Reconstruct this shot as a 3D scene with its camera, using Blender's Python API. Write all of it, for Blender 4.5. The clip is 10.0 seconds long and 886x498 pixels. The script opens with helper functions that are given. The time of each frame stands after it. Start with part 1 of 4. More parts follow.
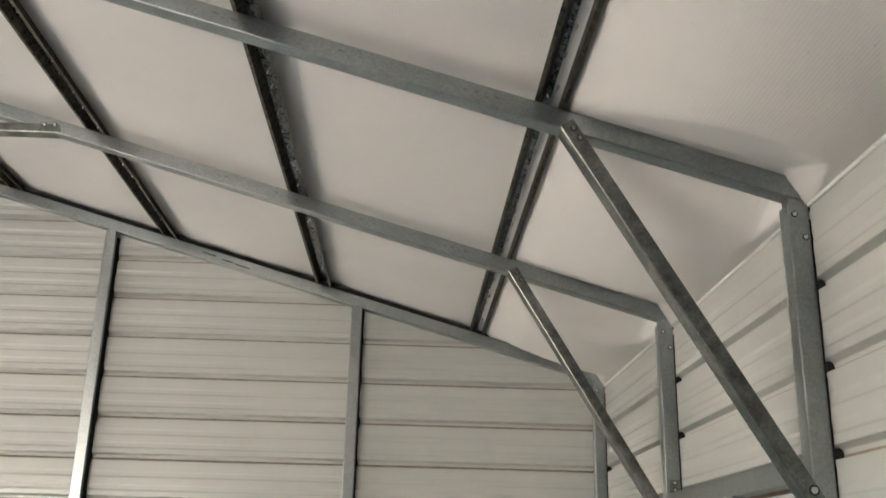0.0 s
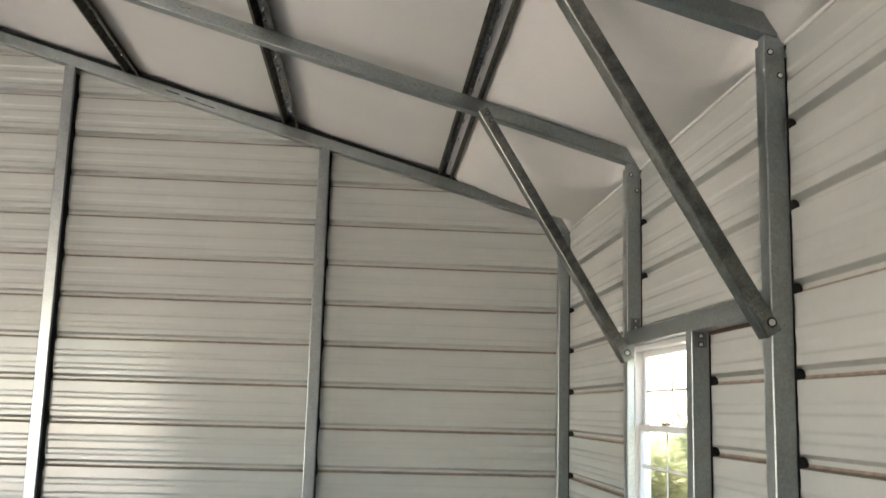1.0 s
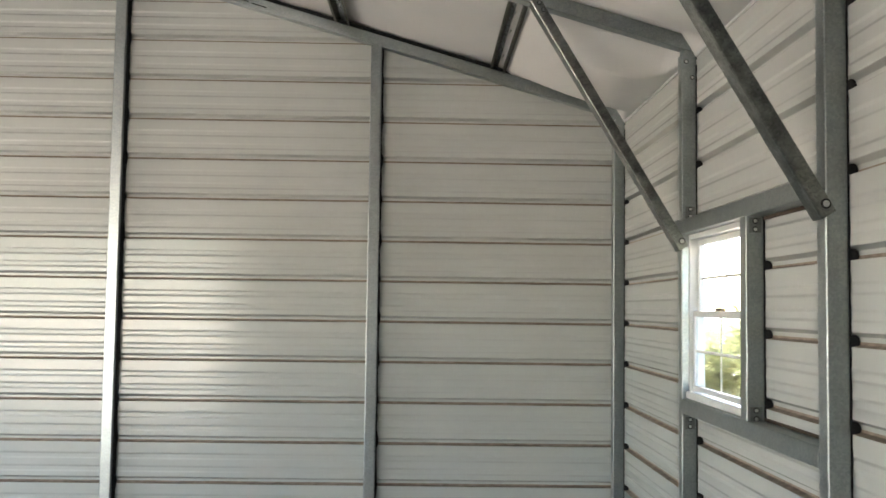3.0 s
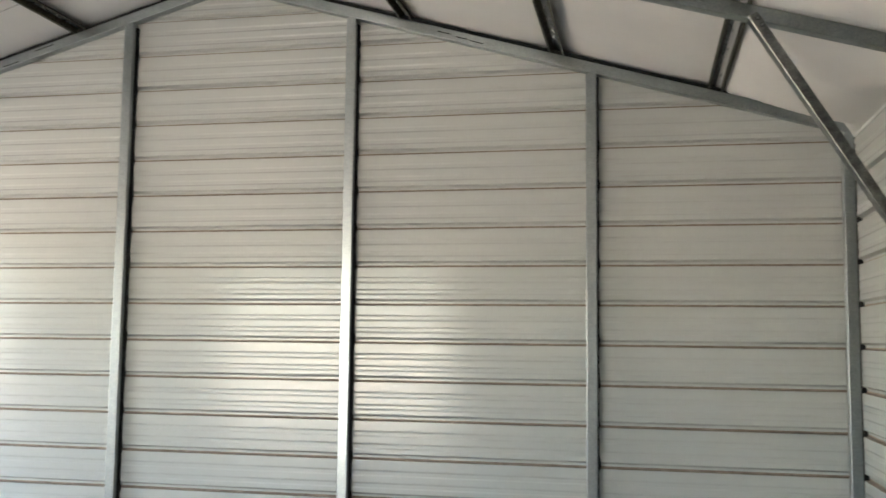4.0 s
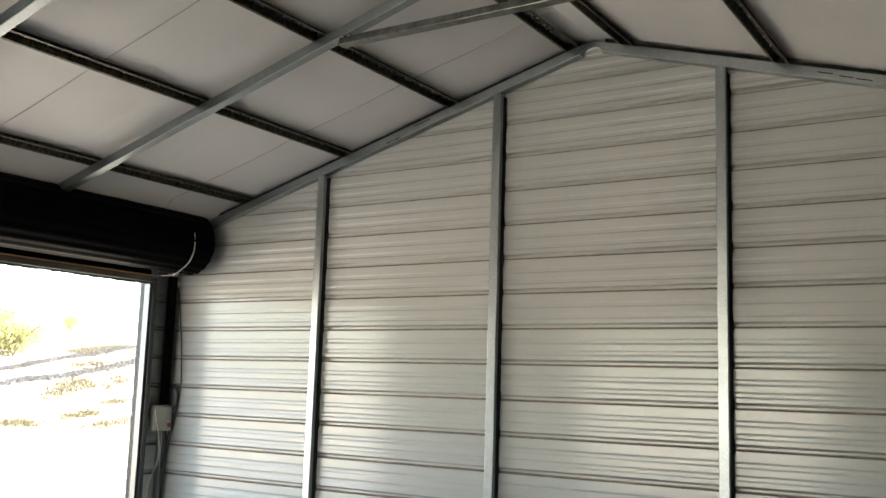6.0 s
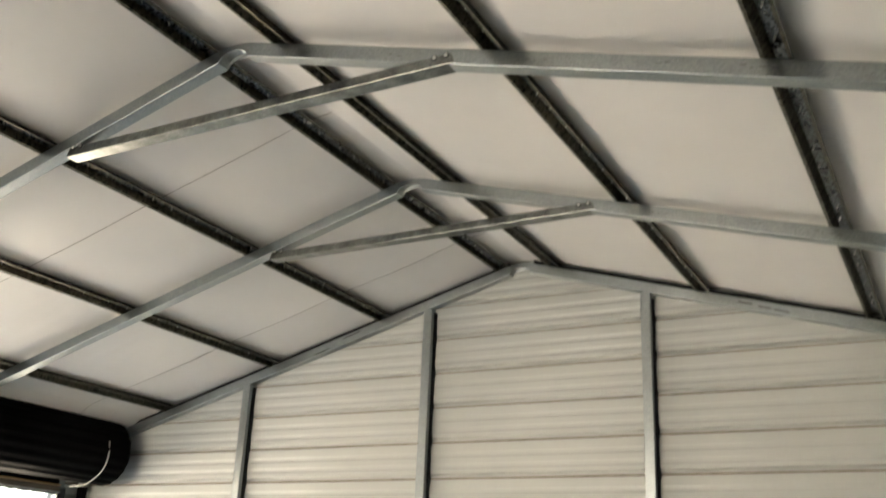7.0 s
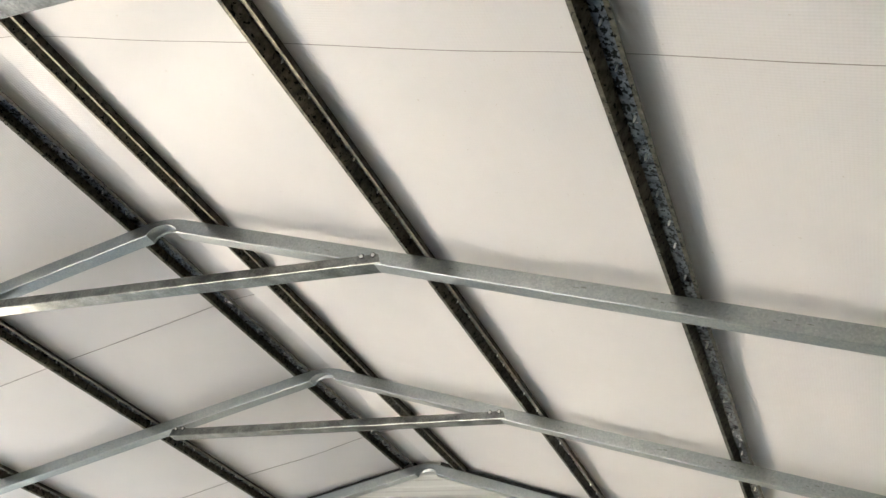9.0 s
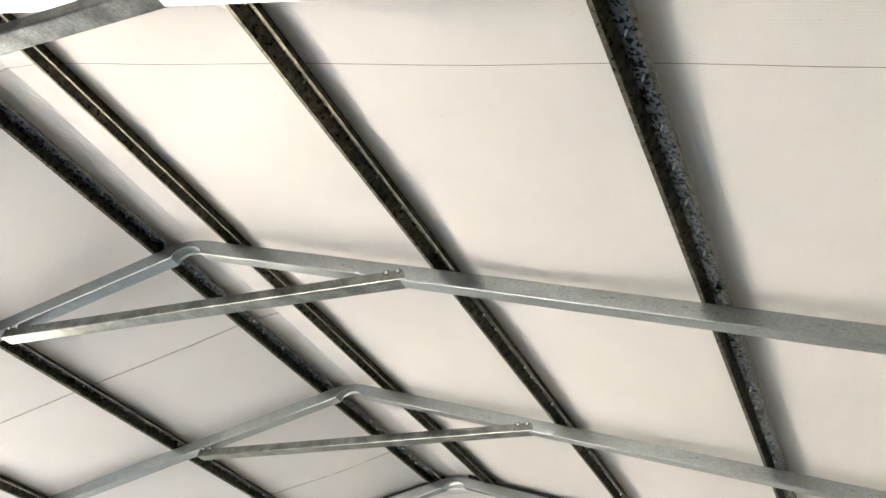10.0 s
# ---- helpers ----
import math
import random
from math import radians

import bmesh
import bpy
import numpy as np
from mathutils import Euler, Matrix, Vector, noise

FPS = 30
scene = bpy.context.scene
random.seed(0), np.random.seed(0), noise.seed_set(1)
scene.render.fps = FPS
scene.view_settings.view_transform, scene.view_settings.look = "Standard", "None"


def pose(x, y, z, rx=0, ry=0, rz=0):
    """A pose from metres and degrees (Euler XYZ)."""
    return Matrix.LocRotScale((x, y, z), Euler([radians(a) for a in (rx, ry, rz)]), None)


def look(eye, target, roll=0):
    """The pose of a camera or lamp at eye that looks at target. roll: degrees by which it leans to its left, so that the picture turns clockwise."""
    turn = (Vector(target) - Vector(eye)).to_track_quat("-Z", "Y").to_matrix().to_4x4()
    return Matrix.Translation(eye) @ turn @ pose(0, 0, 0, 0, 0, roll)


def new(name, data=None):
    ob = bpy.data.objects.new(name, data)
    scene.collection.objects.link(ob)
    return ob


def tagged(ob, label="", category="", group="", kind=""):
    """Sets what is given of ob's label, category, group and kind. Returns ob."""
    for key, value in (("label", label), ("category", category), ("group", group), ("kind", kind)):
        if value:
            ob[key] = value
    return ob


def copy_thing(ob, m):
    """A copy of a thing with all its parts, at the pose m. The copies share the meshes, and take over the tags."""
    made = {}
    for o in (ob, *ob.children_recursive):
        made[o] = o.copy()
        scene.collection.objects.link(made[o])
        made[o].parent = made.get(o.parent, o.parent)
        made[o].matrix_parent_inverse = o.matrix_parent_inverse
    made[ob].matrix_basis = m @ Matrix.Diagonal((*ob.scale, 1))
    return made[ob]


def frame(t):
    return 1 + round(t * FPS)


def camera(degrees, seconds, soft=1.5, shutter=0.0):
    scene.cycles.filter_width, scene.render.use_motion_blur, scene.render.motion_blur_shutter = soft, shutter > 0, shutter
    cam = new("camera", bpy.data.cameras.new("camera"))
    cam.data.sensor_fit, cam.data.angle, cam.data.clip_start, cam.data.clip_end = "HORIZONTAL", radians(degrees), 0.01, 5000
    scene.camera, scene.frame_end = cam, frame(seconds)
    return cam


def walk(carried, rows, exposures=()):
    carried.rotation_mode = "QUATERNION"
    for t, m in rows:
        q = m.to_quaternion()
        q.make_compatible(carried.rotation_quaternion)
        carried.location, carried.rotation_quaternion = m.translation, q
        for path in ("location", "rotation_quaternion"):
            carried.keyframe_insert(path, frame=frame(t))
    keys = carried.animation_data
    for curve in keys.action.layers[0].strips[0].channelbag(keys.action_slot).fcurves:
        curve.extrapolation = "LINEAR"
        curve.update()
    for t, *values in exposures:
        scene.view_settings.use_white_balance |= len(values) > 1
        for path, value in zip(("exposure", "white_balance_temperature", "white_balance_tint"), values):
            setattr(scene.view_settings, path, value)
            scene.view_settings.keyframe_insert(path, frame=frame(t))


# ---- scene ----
cam = camera(49.53, 10.0, shutter=0.22)

PATH = [
    (0, (2.622, -5.374, 1.601), (2.684, -3.476, 2.228), 1.4),
    (0.5, (2.617, -5.346, 1.57), (2.735, -3.407, 2.048), 1.5),
    (1, (2.607, -5.353, 1.554), (2.753, -3.386, 1.885), 1.6),
    (1.5, (2.583, -5.356, 1.521), (2.749, -3.374, 1.728), 1.8),
    (2, (2.567, -5.37, 1.516), (2.737, -3.382, 1.65), 1.4),
    (2.2, (2.566, -5.367, 1.517), (2.731, -3.378, 1.641), 1.3),
    (3.3, (2.618, -5.435, 1.515), (2.549, -3.44, 1.639), 0.6),
    (3.5, (2.61, -5.459, 1.503), (2.453, -3.47, 1.64), 0.5),
    (4, (2.593, -5.505, 1.458), (2.187, -3.555, 1.646), 0.7),
    (4.5, (2.512, -5.504, 1.518), (1.871, -3.621, 1.73), 1.2),
    (5, (2.404, -5.509, 1.449), (1.582, -3.708, 1.727), 1.6),
    (6.3, (2.429, -5.4, 1.569), (1.335, -3.753, 1.871), 1.6),
    (6.5, (2.41, -5.378, 1.615), (1.341, -3.727, 1.98), 0.9),
    (7, (2.451, -5.427, 1.628), (1.542, -3.783, 2.313), 2.6),
    (7.5, (2.515, -5.427, 1.639), (1.733, -3.84, 2.572), 5.9),
    (8, (2.508, -5.442, 1.649), (1.799, -3.869, 2.661), 7.2),
    (8.5, (2.493, -5.451, 1.659), (1.795, -3.888, 2.695), 7.4),
    (9, (2.477, -5.457, 1.667), (1.764, -3.908, 2.712), 6.8),
    (9.5, (2.466, -5.462, 1.676), (1.737, -3.927, 2.731), 6.3),
    (10, (2.445, -5.468, 1.683), (1.704, -3.942, 2.742), 5.7),
]
EXPOSURES = [(0.0, 4.92, 6650, 12.5), (0.5, 4.77, 6700, 12.5), (1.0, 4.73, 6750, 12.5), (1.5, 4.63, 6650, 12.5), (2.0, 4.61, 6700, 12.5), (3.5, 4.74, 6700, 11), (4.0, 4.72, 6700, 11), (4.5, 4.52, 6700, 11), (5.0, 4.42, 6750, 11), (6.3, 4.03, 6900, 10), (6.5, 4.03, 6900, 10), (7.0, 4.93, 7150, 9.5), (7.5, 5.28, 6700, 10), (8.0, 5.35, 6600, 11), (9.0, 5.54, 6600, 11), (10.0, 5.68, 6600, 11)]
walk(cam, [(t, look(eye, target, roll)) for t, eye, target, roll in PATH], EXPOSURES)

# ---- world, sun ----
SUN_EL, SUN_AZ = radians(34), math.atan2(0.86, 0.5)
world = bpy.data.worlds.new("sky")
scene.world = world
world.use_nodes = True
wn = world.node_tree.nodes
sky = wn.new("ShaderNodeTexSky")
sky.sky_type = "NISHITA"
sky.sun_disc = False
sky.sun_elevation = SUN_EL
sky.sun_rotation = SUN_AZ % (2 * math.pi)
world.node_tree.links.new(sky.outputs[0], wn["Background"].inputs[0])
wn["Background"].inputs[1].default_value = 0.06
sun = bpy.data.lights.new("sun", "SUN")
sun.energy, sun.angle, sun.color = 5.0, radians(0.5), (1.0, 0.925, 0.835)
sun_ob = new("sun", sun)
sun_dir = Vector((math.sin(SUN_AZ) * math.cos(SUN_EL), math.cos(SUN_AZ) * math.cos(SUN_EL), math.sin(SUN_EL)))
sun_ob.matrix_world = look(sun_dir * 60, (0, 0, 0))

# the sky and the bright ground seen through the rear doorway
rear = bpy.data.lights.new("rear_doorway_light", "AREA")
rear.shape, rear.size, rear.size_y, rear.energy, rear.color = "RECTANGLE", 3.2, 2.3, 1.75, (1.0, 0.965, 0.925)
new("rear_doorway_light", rear).matrix_world = look((-1.68, -7.36, 1.17), (-1.68, 0.0, 1.17))

# the same through the part of the side doorway that stands beyond the view
side = bpy.data.lights.new("side_doorway_light", "AREA")
side.shape, side.size, side.size_y, side.energy, side.color = "RECTANGLE", 1.1, 2.1, 0.95, (1.0, 0.955, 0.90)
new("side_doorway_light", side).matrix_world = look((-3.75, -2.4, 1.1), (0.0, -2.4, 1.1))

# ---- materials ----


class Shader:
    """A node material with a few short cuts."""

    def __init__(self, name, rough=0.5, metal=0.0):
        self.m = bpy.data.materials.new(name)
        self.m.use_nodes = True
        self.t = self.m.node_tree
        self.b = self.t.nodes["Principled BSDF"]
        self.b.inputs["Roughness"].default_value = rough
        self.b.inputs["Metallic"].default_value = metal
        self.coord = self.t.nodes.new("ShaderNodeTexCoord")

    def link(self, a, b):
        self.t.links.new(a, b)
        return self

    def place(self, scale=(1, 1, 1)):
        n = self.t.nodes.new("ShaderNodeMapping")
        n.inputs["Scale"].default_value = scale
        self.link(self.coord.outputs["Object"], n.inputs["Vector"])
        return n.outputs[0]

    def noise(self, scale, detail=4.0, rough=0.55, stretch=(1, 1, 1)):
        n = self.t.nodes.new("ShaderNodeTexNoise")
        n.inputs["Scale"].default_value = scale
        n.inputs["Detail"].default_value = detail
        n.inputs["Roughness"].default_value = rough
        self.link(self.place(stretch), n.inputs["Vector"])
        return n.outputs[0]

    def cells(self, scale, stretch=(1, 1, 1)):
        n = self.t.nodes.new("ShaderNodeTexVoronoi")
        n.inputs["Scale"].default_value = scale
        self.link(self.place(stretch), n.inputs["Vector"])
        grey = self.t.nodes.new("ShaderNodeRGBToBW")
        self.link(n.outputs["Color"], grey.inputs[0])
        return grey.outputs[0]

    def bands(self, scale, axis, distortion=0.0):
        n = self.t.nodes.new("ShaderNodeTexWave")
        n.bands_direction = axis
        n.inputs["Scale"].default_value = scale
        n.inputs["Distortion"].default_value = distortion
        self.link(self.coord.outputs["Object"], n.inputs["Vector"])
        return n.outputs["Fac"]

    def ramp(self, fac, *stops):
        n = self.t.nodes.new("ShaderNodeValToRGB")
        while len(n.color_ramp.elements) < len(stops):
            n.color_ramp.elements.new(0.5)
        for e, (at, c) in zip(n.color_ramp.elements, stops):
            e.position = at
            e.color = (*c, 1) if len(c) == 3 else (c[0], c[0], c[0], 1)
        self.link(fac, n.inputs[0])
        return n.outputs[0]

    def mix(self, kind, a, b, fac=1.0):
        n = self.t.nodes.new("ShaderNodeMix")
        n.data_type, n.blend_type = "RGBA", kind
        if isinstance(fac, float):
            n.inputs["Factor"].default_value = fac
        else:
            self.link(fac, n.inputs["Factor"])
        self.link(a, n.inputs["A"]).link(b, n.inputs["B"])
        return n.outputs["Result"]

    def math(self, op, a, b):
        n = self.t.nodes.new("ShaderNodeMath")
        n.operation = op
        for i, v in enumerate((a, b)):
            if isinstance(v, (int, float)):
                n.inputs[i].default_value = v
            else:
                self.link(v, n.inputs[i])
        return n.outputs[0]

    def colour(self, c):
        if isinstance(c, tuple):
            self.b.inputs["Base Color"].default_value = (*c, 1)
        else:
            self.link(c, self.b.inputs["Base Color"])
        return self

    def roughness(self, v):
        self.link(v, self.b.inputs["Roughness"])
        return self

    def bump(self, height, strength=0.2, distance=0.002, under=None):
        n = self.t.nodes.new("ShaderNodeBump")
        n.inputs["Strength"].default_value = strength
        n.inputs["Distance"].default_value = distance
        self.link(height, n.inputs["Height"])
        if under is not None:
            self.link(under, n.inputs["Normal"])
        self.link(n.outputs[0], self.b.inputs["Normal"])
        return n.outputs[0]


def panel_paint():
    s = Shader("panel_paint", 0.2)
    dirt = s.ramp(s.noise(0.7, 4, 0.5, (1, 1, 2.5)), (0.3, (0.46, 0.468, 0.445)), (0.7, (0.49, 0.496, 0.473)))
    fine = s.ramp(s.noise(30, 6, 0.7), (0.3, (0.97, 0.97, 0.97)), (0.7, (1, 1, 1)))
    s.colour(s.mix("MULTIPLY", dirt, fine))
    s.roughness(s.ramp(s.noise(3, 3), (0.3, (0.145,)), (0.7, (0.185,))))
    s.b.inputs["Specular IOR Level"].default_value = 0.6
    s.bump(s.noise(2.2, 2, 0.4, (0.6, 0.6, 0.6)), 0.02, 0.004)
    return s.m


def galvanised(name="galvanised_steel", light=(0.365, 0.39, 0.392), dark=(0.295, 0.322, 0.328), rough=0.345, mottle=0.93):
    s = Shader(name, rough, 1.0)
    spangle = s.ramp(s.cells(150), (0.1, dark), (0.9, light))
    cloud = s.ramp(s.noise(14, 3, 0.5), (0.35, (mottle, mottle, mottle)), (0.65, (1, 1, 1)))
    scuff = s.ramp(s.noise(34, 5, 0.7, (1, 1, 1.6)), (0.245, (0.45, 0.45, 0.44)), (0.285, (1, 1, 1)))
    s.colour(s.mix("MULTIPLY", s.mix("MULTIPLY", spangle, cloud), scuff, 0.8))
    s.roughness(s.ramp(s.noise(9, 2), (0.3, (rough - 0.025,)), (0.7, (rough + 0.025,))))
    s.bump(s.noise(5, 1), 0.012, 0.003)
    return s.m


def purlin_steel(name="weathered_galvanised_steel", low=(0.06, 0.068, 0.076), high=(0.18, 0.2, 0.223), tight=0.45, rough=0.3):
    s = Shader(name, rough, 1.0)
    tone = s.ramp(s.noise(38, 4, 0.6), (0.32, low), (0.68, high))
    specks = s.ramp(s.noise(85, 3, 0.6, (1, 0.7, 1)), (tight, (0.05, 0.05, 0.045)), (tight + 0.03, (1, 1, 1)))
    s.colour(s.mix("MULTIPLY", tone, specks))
    s.roughness(s.ramp(s.noise(30, 2), (0.3, (rough - 0.05,)), (0.7, (rough + 0.06,))))
    s.bump(s.noise(50, 2), 0.06, 0.001)
    return s.m


def insulation():
    s = Shader("woven_white_sheet", 0.4)
    s.b.inputs["Specular IOR Level"].default_value = 0.3
    tone = s.ramp(s.noise(0.9, 5, 0.6), (0.3, (0.655, 0.63, 0.61)), (0.7, (0.715, 0.69, 0.67)))
    specks = s.ramp(s.noise(60, 3, 0.6), (0.24, (0.8, 0.76, 0.7)), (0.30, (1, 1, 1)))
    s.colour(s.mix("MULTIPLY", tone, specks))
    s.roughness(s.ramp(s.noise(2.5, 4), (0.3, (0.38,)), (0.7, (0.47,))))
    weave = s.math("ADD", s.bands(34, "X"), s.bands(34, "Y"))
    low = s.bump(s.noise(4.5, 5, 0.55), 0.5, 0.012)
    s.bump(weave, 0.26, 0.0012, low)
    return s.m


def concrete():
    s = Shader("concrete", 0.75)
    a = s.ramp(s.noise(0.8, 6, 0.6), (0.3, (0.19, 0.175, 0.155)), (0.7, (0.26, 0.24, 0.215)))
    b = s.ramp(s.noise(40, 5, 0.7), (0.3, (0.82, 0.82, 0.82)), (0.7, (1, 1, 1)))
    s.colour(s.mix("MULTIPLY", a, b))
    s.bump(s.noise(90, 4), 0.2, 0.002)
    return s.m


def vinyl():
    s = Shader("white_vinyl", 0.35)
    s.colour(s.ramp(s.noise(6, 4), (0.3, (0.62, 0.62, 0.60)), (0.7, (0.70, 0.70, 0.68))))
    s.bump(s.noise(120, 2), 0.04, 0.0006)
    return s.m


def glass(name="window_glass", rough=0.035, tint=(0.86, 0.88, 0.87)):
    s = Shader(name, rough)
    s.colour(tint)
    s.b.inputs["Transmission Weight"].default_value = 1.0
    s.b.inputs["IOR"].default_value = 1.05
    return s.m


def curtain_steel():
    s = Shader("dark_brown_door_steel", 0.6)
    s.b.inputs["Specular IOR Level"].default_value = 0.03
    c = s.ramp(s.noise(3, 5), (0.3, (0.0012, 0.001, 0.0009)), (0.7, (0.0025, 0.0022, 0.002)))
    s.colour(c)
    s.bump(s.noise(60, 3), 0.06, 0.001)
    return s.m


def plain(name, low, high, rough, scale=12, metal=0.0):
    s = Shader(name, rough, metal)
    s.colour(s.ramp(s.noise(scale, 5, 0.6), (0.3, low), (0.7, high)))
    s.bump(s.noise(scale * 6, 3), 0.1, 0.001)
    return s.m


def soil():
    s = Shader("dry_sandy_soil", 0.95)
    a = s.ramp(s.noise(0.25, 8, 0.65), (0.30, (0.30, 0.27, 0.20)), (0.45, (0.42, 0.39, 0.33)), (0.68, (0.50, 0.47, 0.42)))
    b = s.ramp(s.noise(5, 8, 0.7), (0.3, (0.8, 0.8, 0.76)), (0.6, (1, 1, 1)))
    s.colour(s.mix("MULTIPLY", a, b))
    s.bump(s.noise(6, 8, 0.7), 0.5, 0.06)
    return s.m


def leafy(name, low, high):
    s = Shader(name, 0.55)
    info = s.t.nodes.new("ShaderNodeNewGeometry")
    s.colour(s.ramp(info.outputs["Random Per Island"], (0.0, low), (1.0, high)))
    thin = s.t.nodes.new("ShaderNodeBsdfTranslucent")
    blend = s.t.nodes.new("ShaderNodeMixShader")
    blend.inputs[0].default_value = 0.45
    s.link(s.b.inputs["Base Color"].links[0].from_socket, thin.inputs["Color"])
    s.link(s.b.outputs[0], blend.inputs[1]).link(thin.outputs[0], blend.inputs[2])
    s.link(blend.outputs[0], s.t.nodes["Material Output"].inputs["Surface"])
    return s.m


PANEL, GALV, PURLIN, SHEET = panel_paint(), galvanised(), purlin_steel(), insulation()
BROWN_SIDES = purlin_steel("brown_reflection_steel", (0.05, 0.046, 0.034), (0.165, 0.152, 0.118), 0.38, 0.48)
BRACE = galvanised("mottled_galvanised_steel", (0.265, 0.274, 0.262), (0.17, 0.179, 0.168), 0.3, 0.52)
FLOOR, VINYL, GLASS, CURTAIN = concrete(), vinyl(), glass(), curtain_steel()
DUSTY = glass("dusty_window_glass", 0.05, (0.62, 0.67, 0.70))
ZINC = plain("zinc_bolt", (0.55, 0.55, 0.53), (0.7, 0.7, 0.68), 0.3, 60, 1.0)
CLIP = plain("dark_zinc", (0.17, 0.18, 0.18), (0.25, 0.26, 0.26), 0.38, 60, 0.9)
HEM = plain("grey_brown_sheet_hem", (0.26, 0.235, 0.21), (0.40, 0.37, 0.34), 0.8, 40)
INK = plain("faded_ink", (0.16, 0.17, 0.17), (0.26, 0.27, 0.27), 0.5, 90, 0.5)
FOAM_SHADE = plain("black_foam_and_shade", (0.006, 0.006, 0.006), (0.013, 0.013, 0.012), 0.95)
RUBBER_SHADE = plain("black_rubber_and_shade", (0.012, 0.012, 0.012), (0.025, 0.025, 0.025), 0.7)
BLACK = plain("black_painted_steel", (0.015, 0.016, 0.017), (0.03, 0.031, 0.032), 0.5)
WOOD = plain("tan_bottom_bar", (0.06, 0.045, 0.03), (0.11, 0.085, 0.06), 0.55, 9)
CREAM = plain("cream_plastic", (0.34, 0.32, 0.27), (0.40, 0.38, 0.33), 0.45)
TAN = plain("tan_painted_angle", (0.40, 0.23, 0.10), (0.50, 0.30, 0.14), 0.5)
ROPE = plain("white_cord", (0.6, 0.58, 0.52), (0.7, 0.68, 0.62), 0.8, 80)
CABLE = plain("black_cable", (0.015, 0.015, 0.015), (0.03, 0.03, 0.03), 0.55)
BRASS = plain("bronze_latch", (0.16, 0.11, 0.06), (0.24, 0.17, 0.09), 0.4, 30, 0.6)
GAP_SHADE = plain("dark_brown_gap_shade", (0.035, 0.022, 0.013), (0.075, 0.048, 0.03), 0.8, 30)
LEDGE_BROWN = plain("brown_rib_ledge", (0.17, 0.13, 0.1), (0.29, 0.235, 0.185), 0.9, 25)
RED = plain("red_label", (0.4, 0.05, 0.03), (0.5, 0.07, 0.04), 0.5)
SOIL = soil()
LEAF = leafy("shrub_leaves", (0.12, 0.135, 0.06), (0.34, 0.34, 0.16))
DRY = leafy("dry_grass", (0.07, 0.065, 0.042), (0.165, 0.153, 0.1))
SHADOW_GRASS = leafy("grey_shadow_stalks", (0.062, 0.064, 0.068), (0.14, 0.144, 0.15))
BARK = plain("bark", (0.09, 0.07, 0.05), (0.17, 0.13, 0.1), 0.9, 20)

# ---- building helpers ----


def thing(name, label, category, group="", kind="", at=(0, 0, 0)):
    ob = tagged(new(name), label, category, group, kind)
    ob.location = at
    return ob


def part(name, bm, material, parent=None, label="", smooth=False):
    me = bpy.data.meshes.new(name)
    bmesh.ops.recalc_face_normals(bm, faces=bm.faces)
    bm.to_mesh(me)
    bm.free()
    me.materials.append(material)
    if smooth:
        me.shade_smooth()
    ob = new(name, me)
    ob.parent = parent
    return tagged(ob, label)


def block(bm, x0, x1, y0, y1, z0, z1, bevel=0.0):
    vs = [bm.verts.new((x, y, z)) for x in (x0, x1) for y in (y0, y1) for z in (z0, z1)]
    fs = [bm.faces.new([vs[i] for i in q]) for q in ((0, 1, 3, 2), (4, 6, 7, 5), (0, 4, 5, 1), (2, 3, 7, 6), (0, 2, 6, 4), (1, 5, 7, 3))]
    if bevel:
        es = list({e for f in fs for e in f.edges})
        bmesh.ops.bevel(bm, geom=es, offset=bevel, segments=2, affect="EDGES", profile=0.5)
    return bm


def loft(bm, rings, closed=True, caps=True):
    """Joins rings of points, each with as many as the next, into a skin."""
    made = [[bm.verts.new(p) for p in ring] for ring in rings]
    n = len(made[0])
    for a, b in zip(made, made[1:]):
        for i in range(n if closed else n - 1):
            j = (i + 1) % n
            bm.faces.new((a[i], a[j], b[j], b[i]))
    if caps and closed:
        bm.faces.new(made[0][::-1])
        bm.faces.new(made[-1])
    return made


TUBE = 0.062


def tube_section(w=TUBE, r=0.005):
    """A square with rounded corners, as (across, up) pairs about its middle."""
    h, near = w / 2, 0.0005
    pts = []
    for turn, (sx, sy) in enumerate(((1, -1), (1, 1), (-1, 1), (-1, -1))):
        cx, cy = sx * (h - r), sy * (h - r)
        first = (turn - 1) * math.pi / 2
        arc = [(cx + r * math.cos(first + k * math.pi / 8), cy + r * math.sin(first + k * math.pi / 8)) for k in range(5)]
        d0, d1 = (math.sin(first), -math.cos(first)), (-math.sin(first + math.pi / 2), math.cos(first + math.pi / 2))
        pts += [(arc[0][0] + d0[0] * near, arc[0][1] + d0[1] * near)] + arc + [(arc[4][0] + d1[0] * near, arc[4][1] + d1[1] * near)]
    return pts


def rounded(ob):
    """Smooth round corners, crisp ends."""
    ob.data.shade_smooth()
    ob.data.set_sharp_from_angle(angle=radians(40))
    return ob


def straight_tube(bm, a, b, side=(0, 1, 0), w=TUBE, r=0.005):
    a, b, s = Vector(a), Vector(b), Vector(side)
    d = (b - a).normalized()
    u = d.cross(s).normalized()
    s = u.cross(d)
    return loft(bm, [[p + s * x + u * y for x, y in tube_section(w, r)] for p in (a, b)])


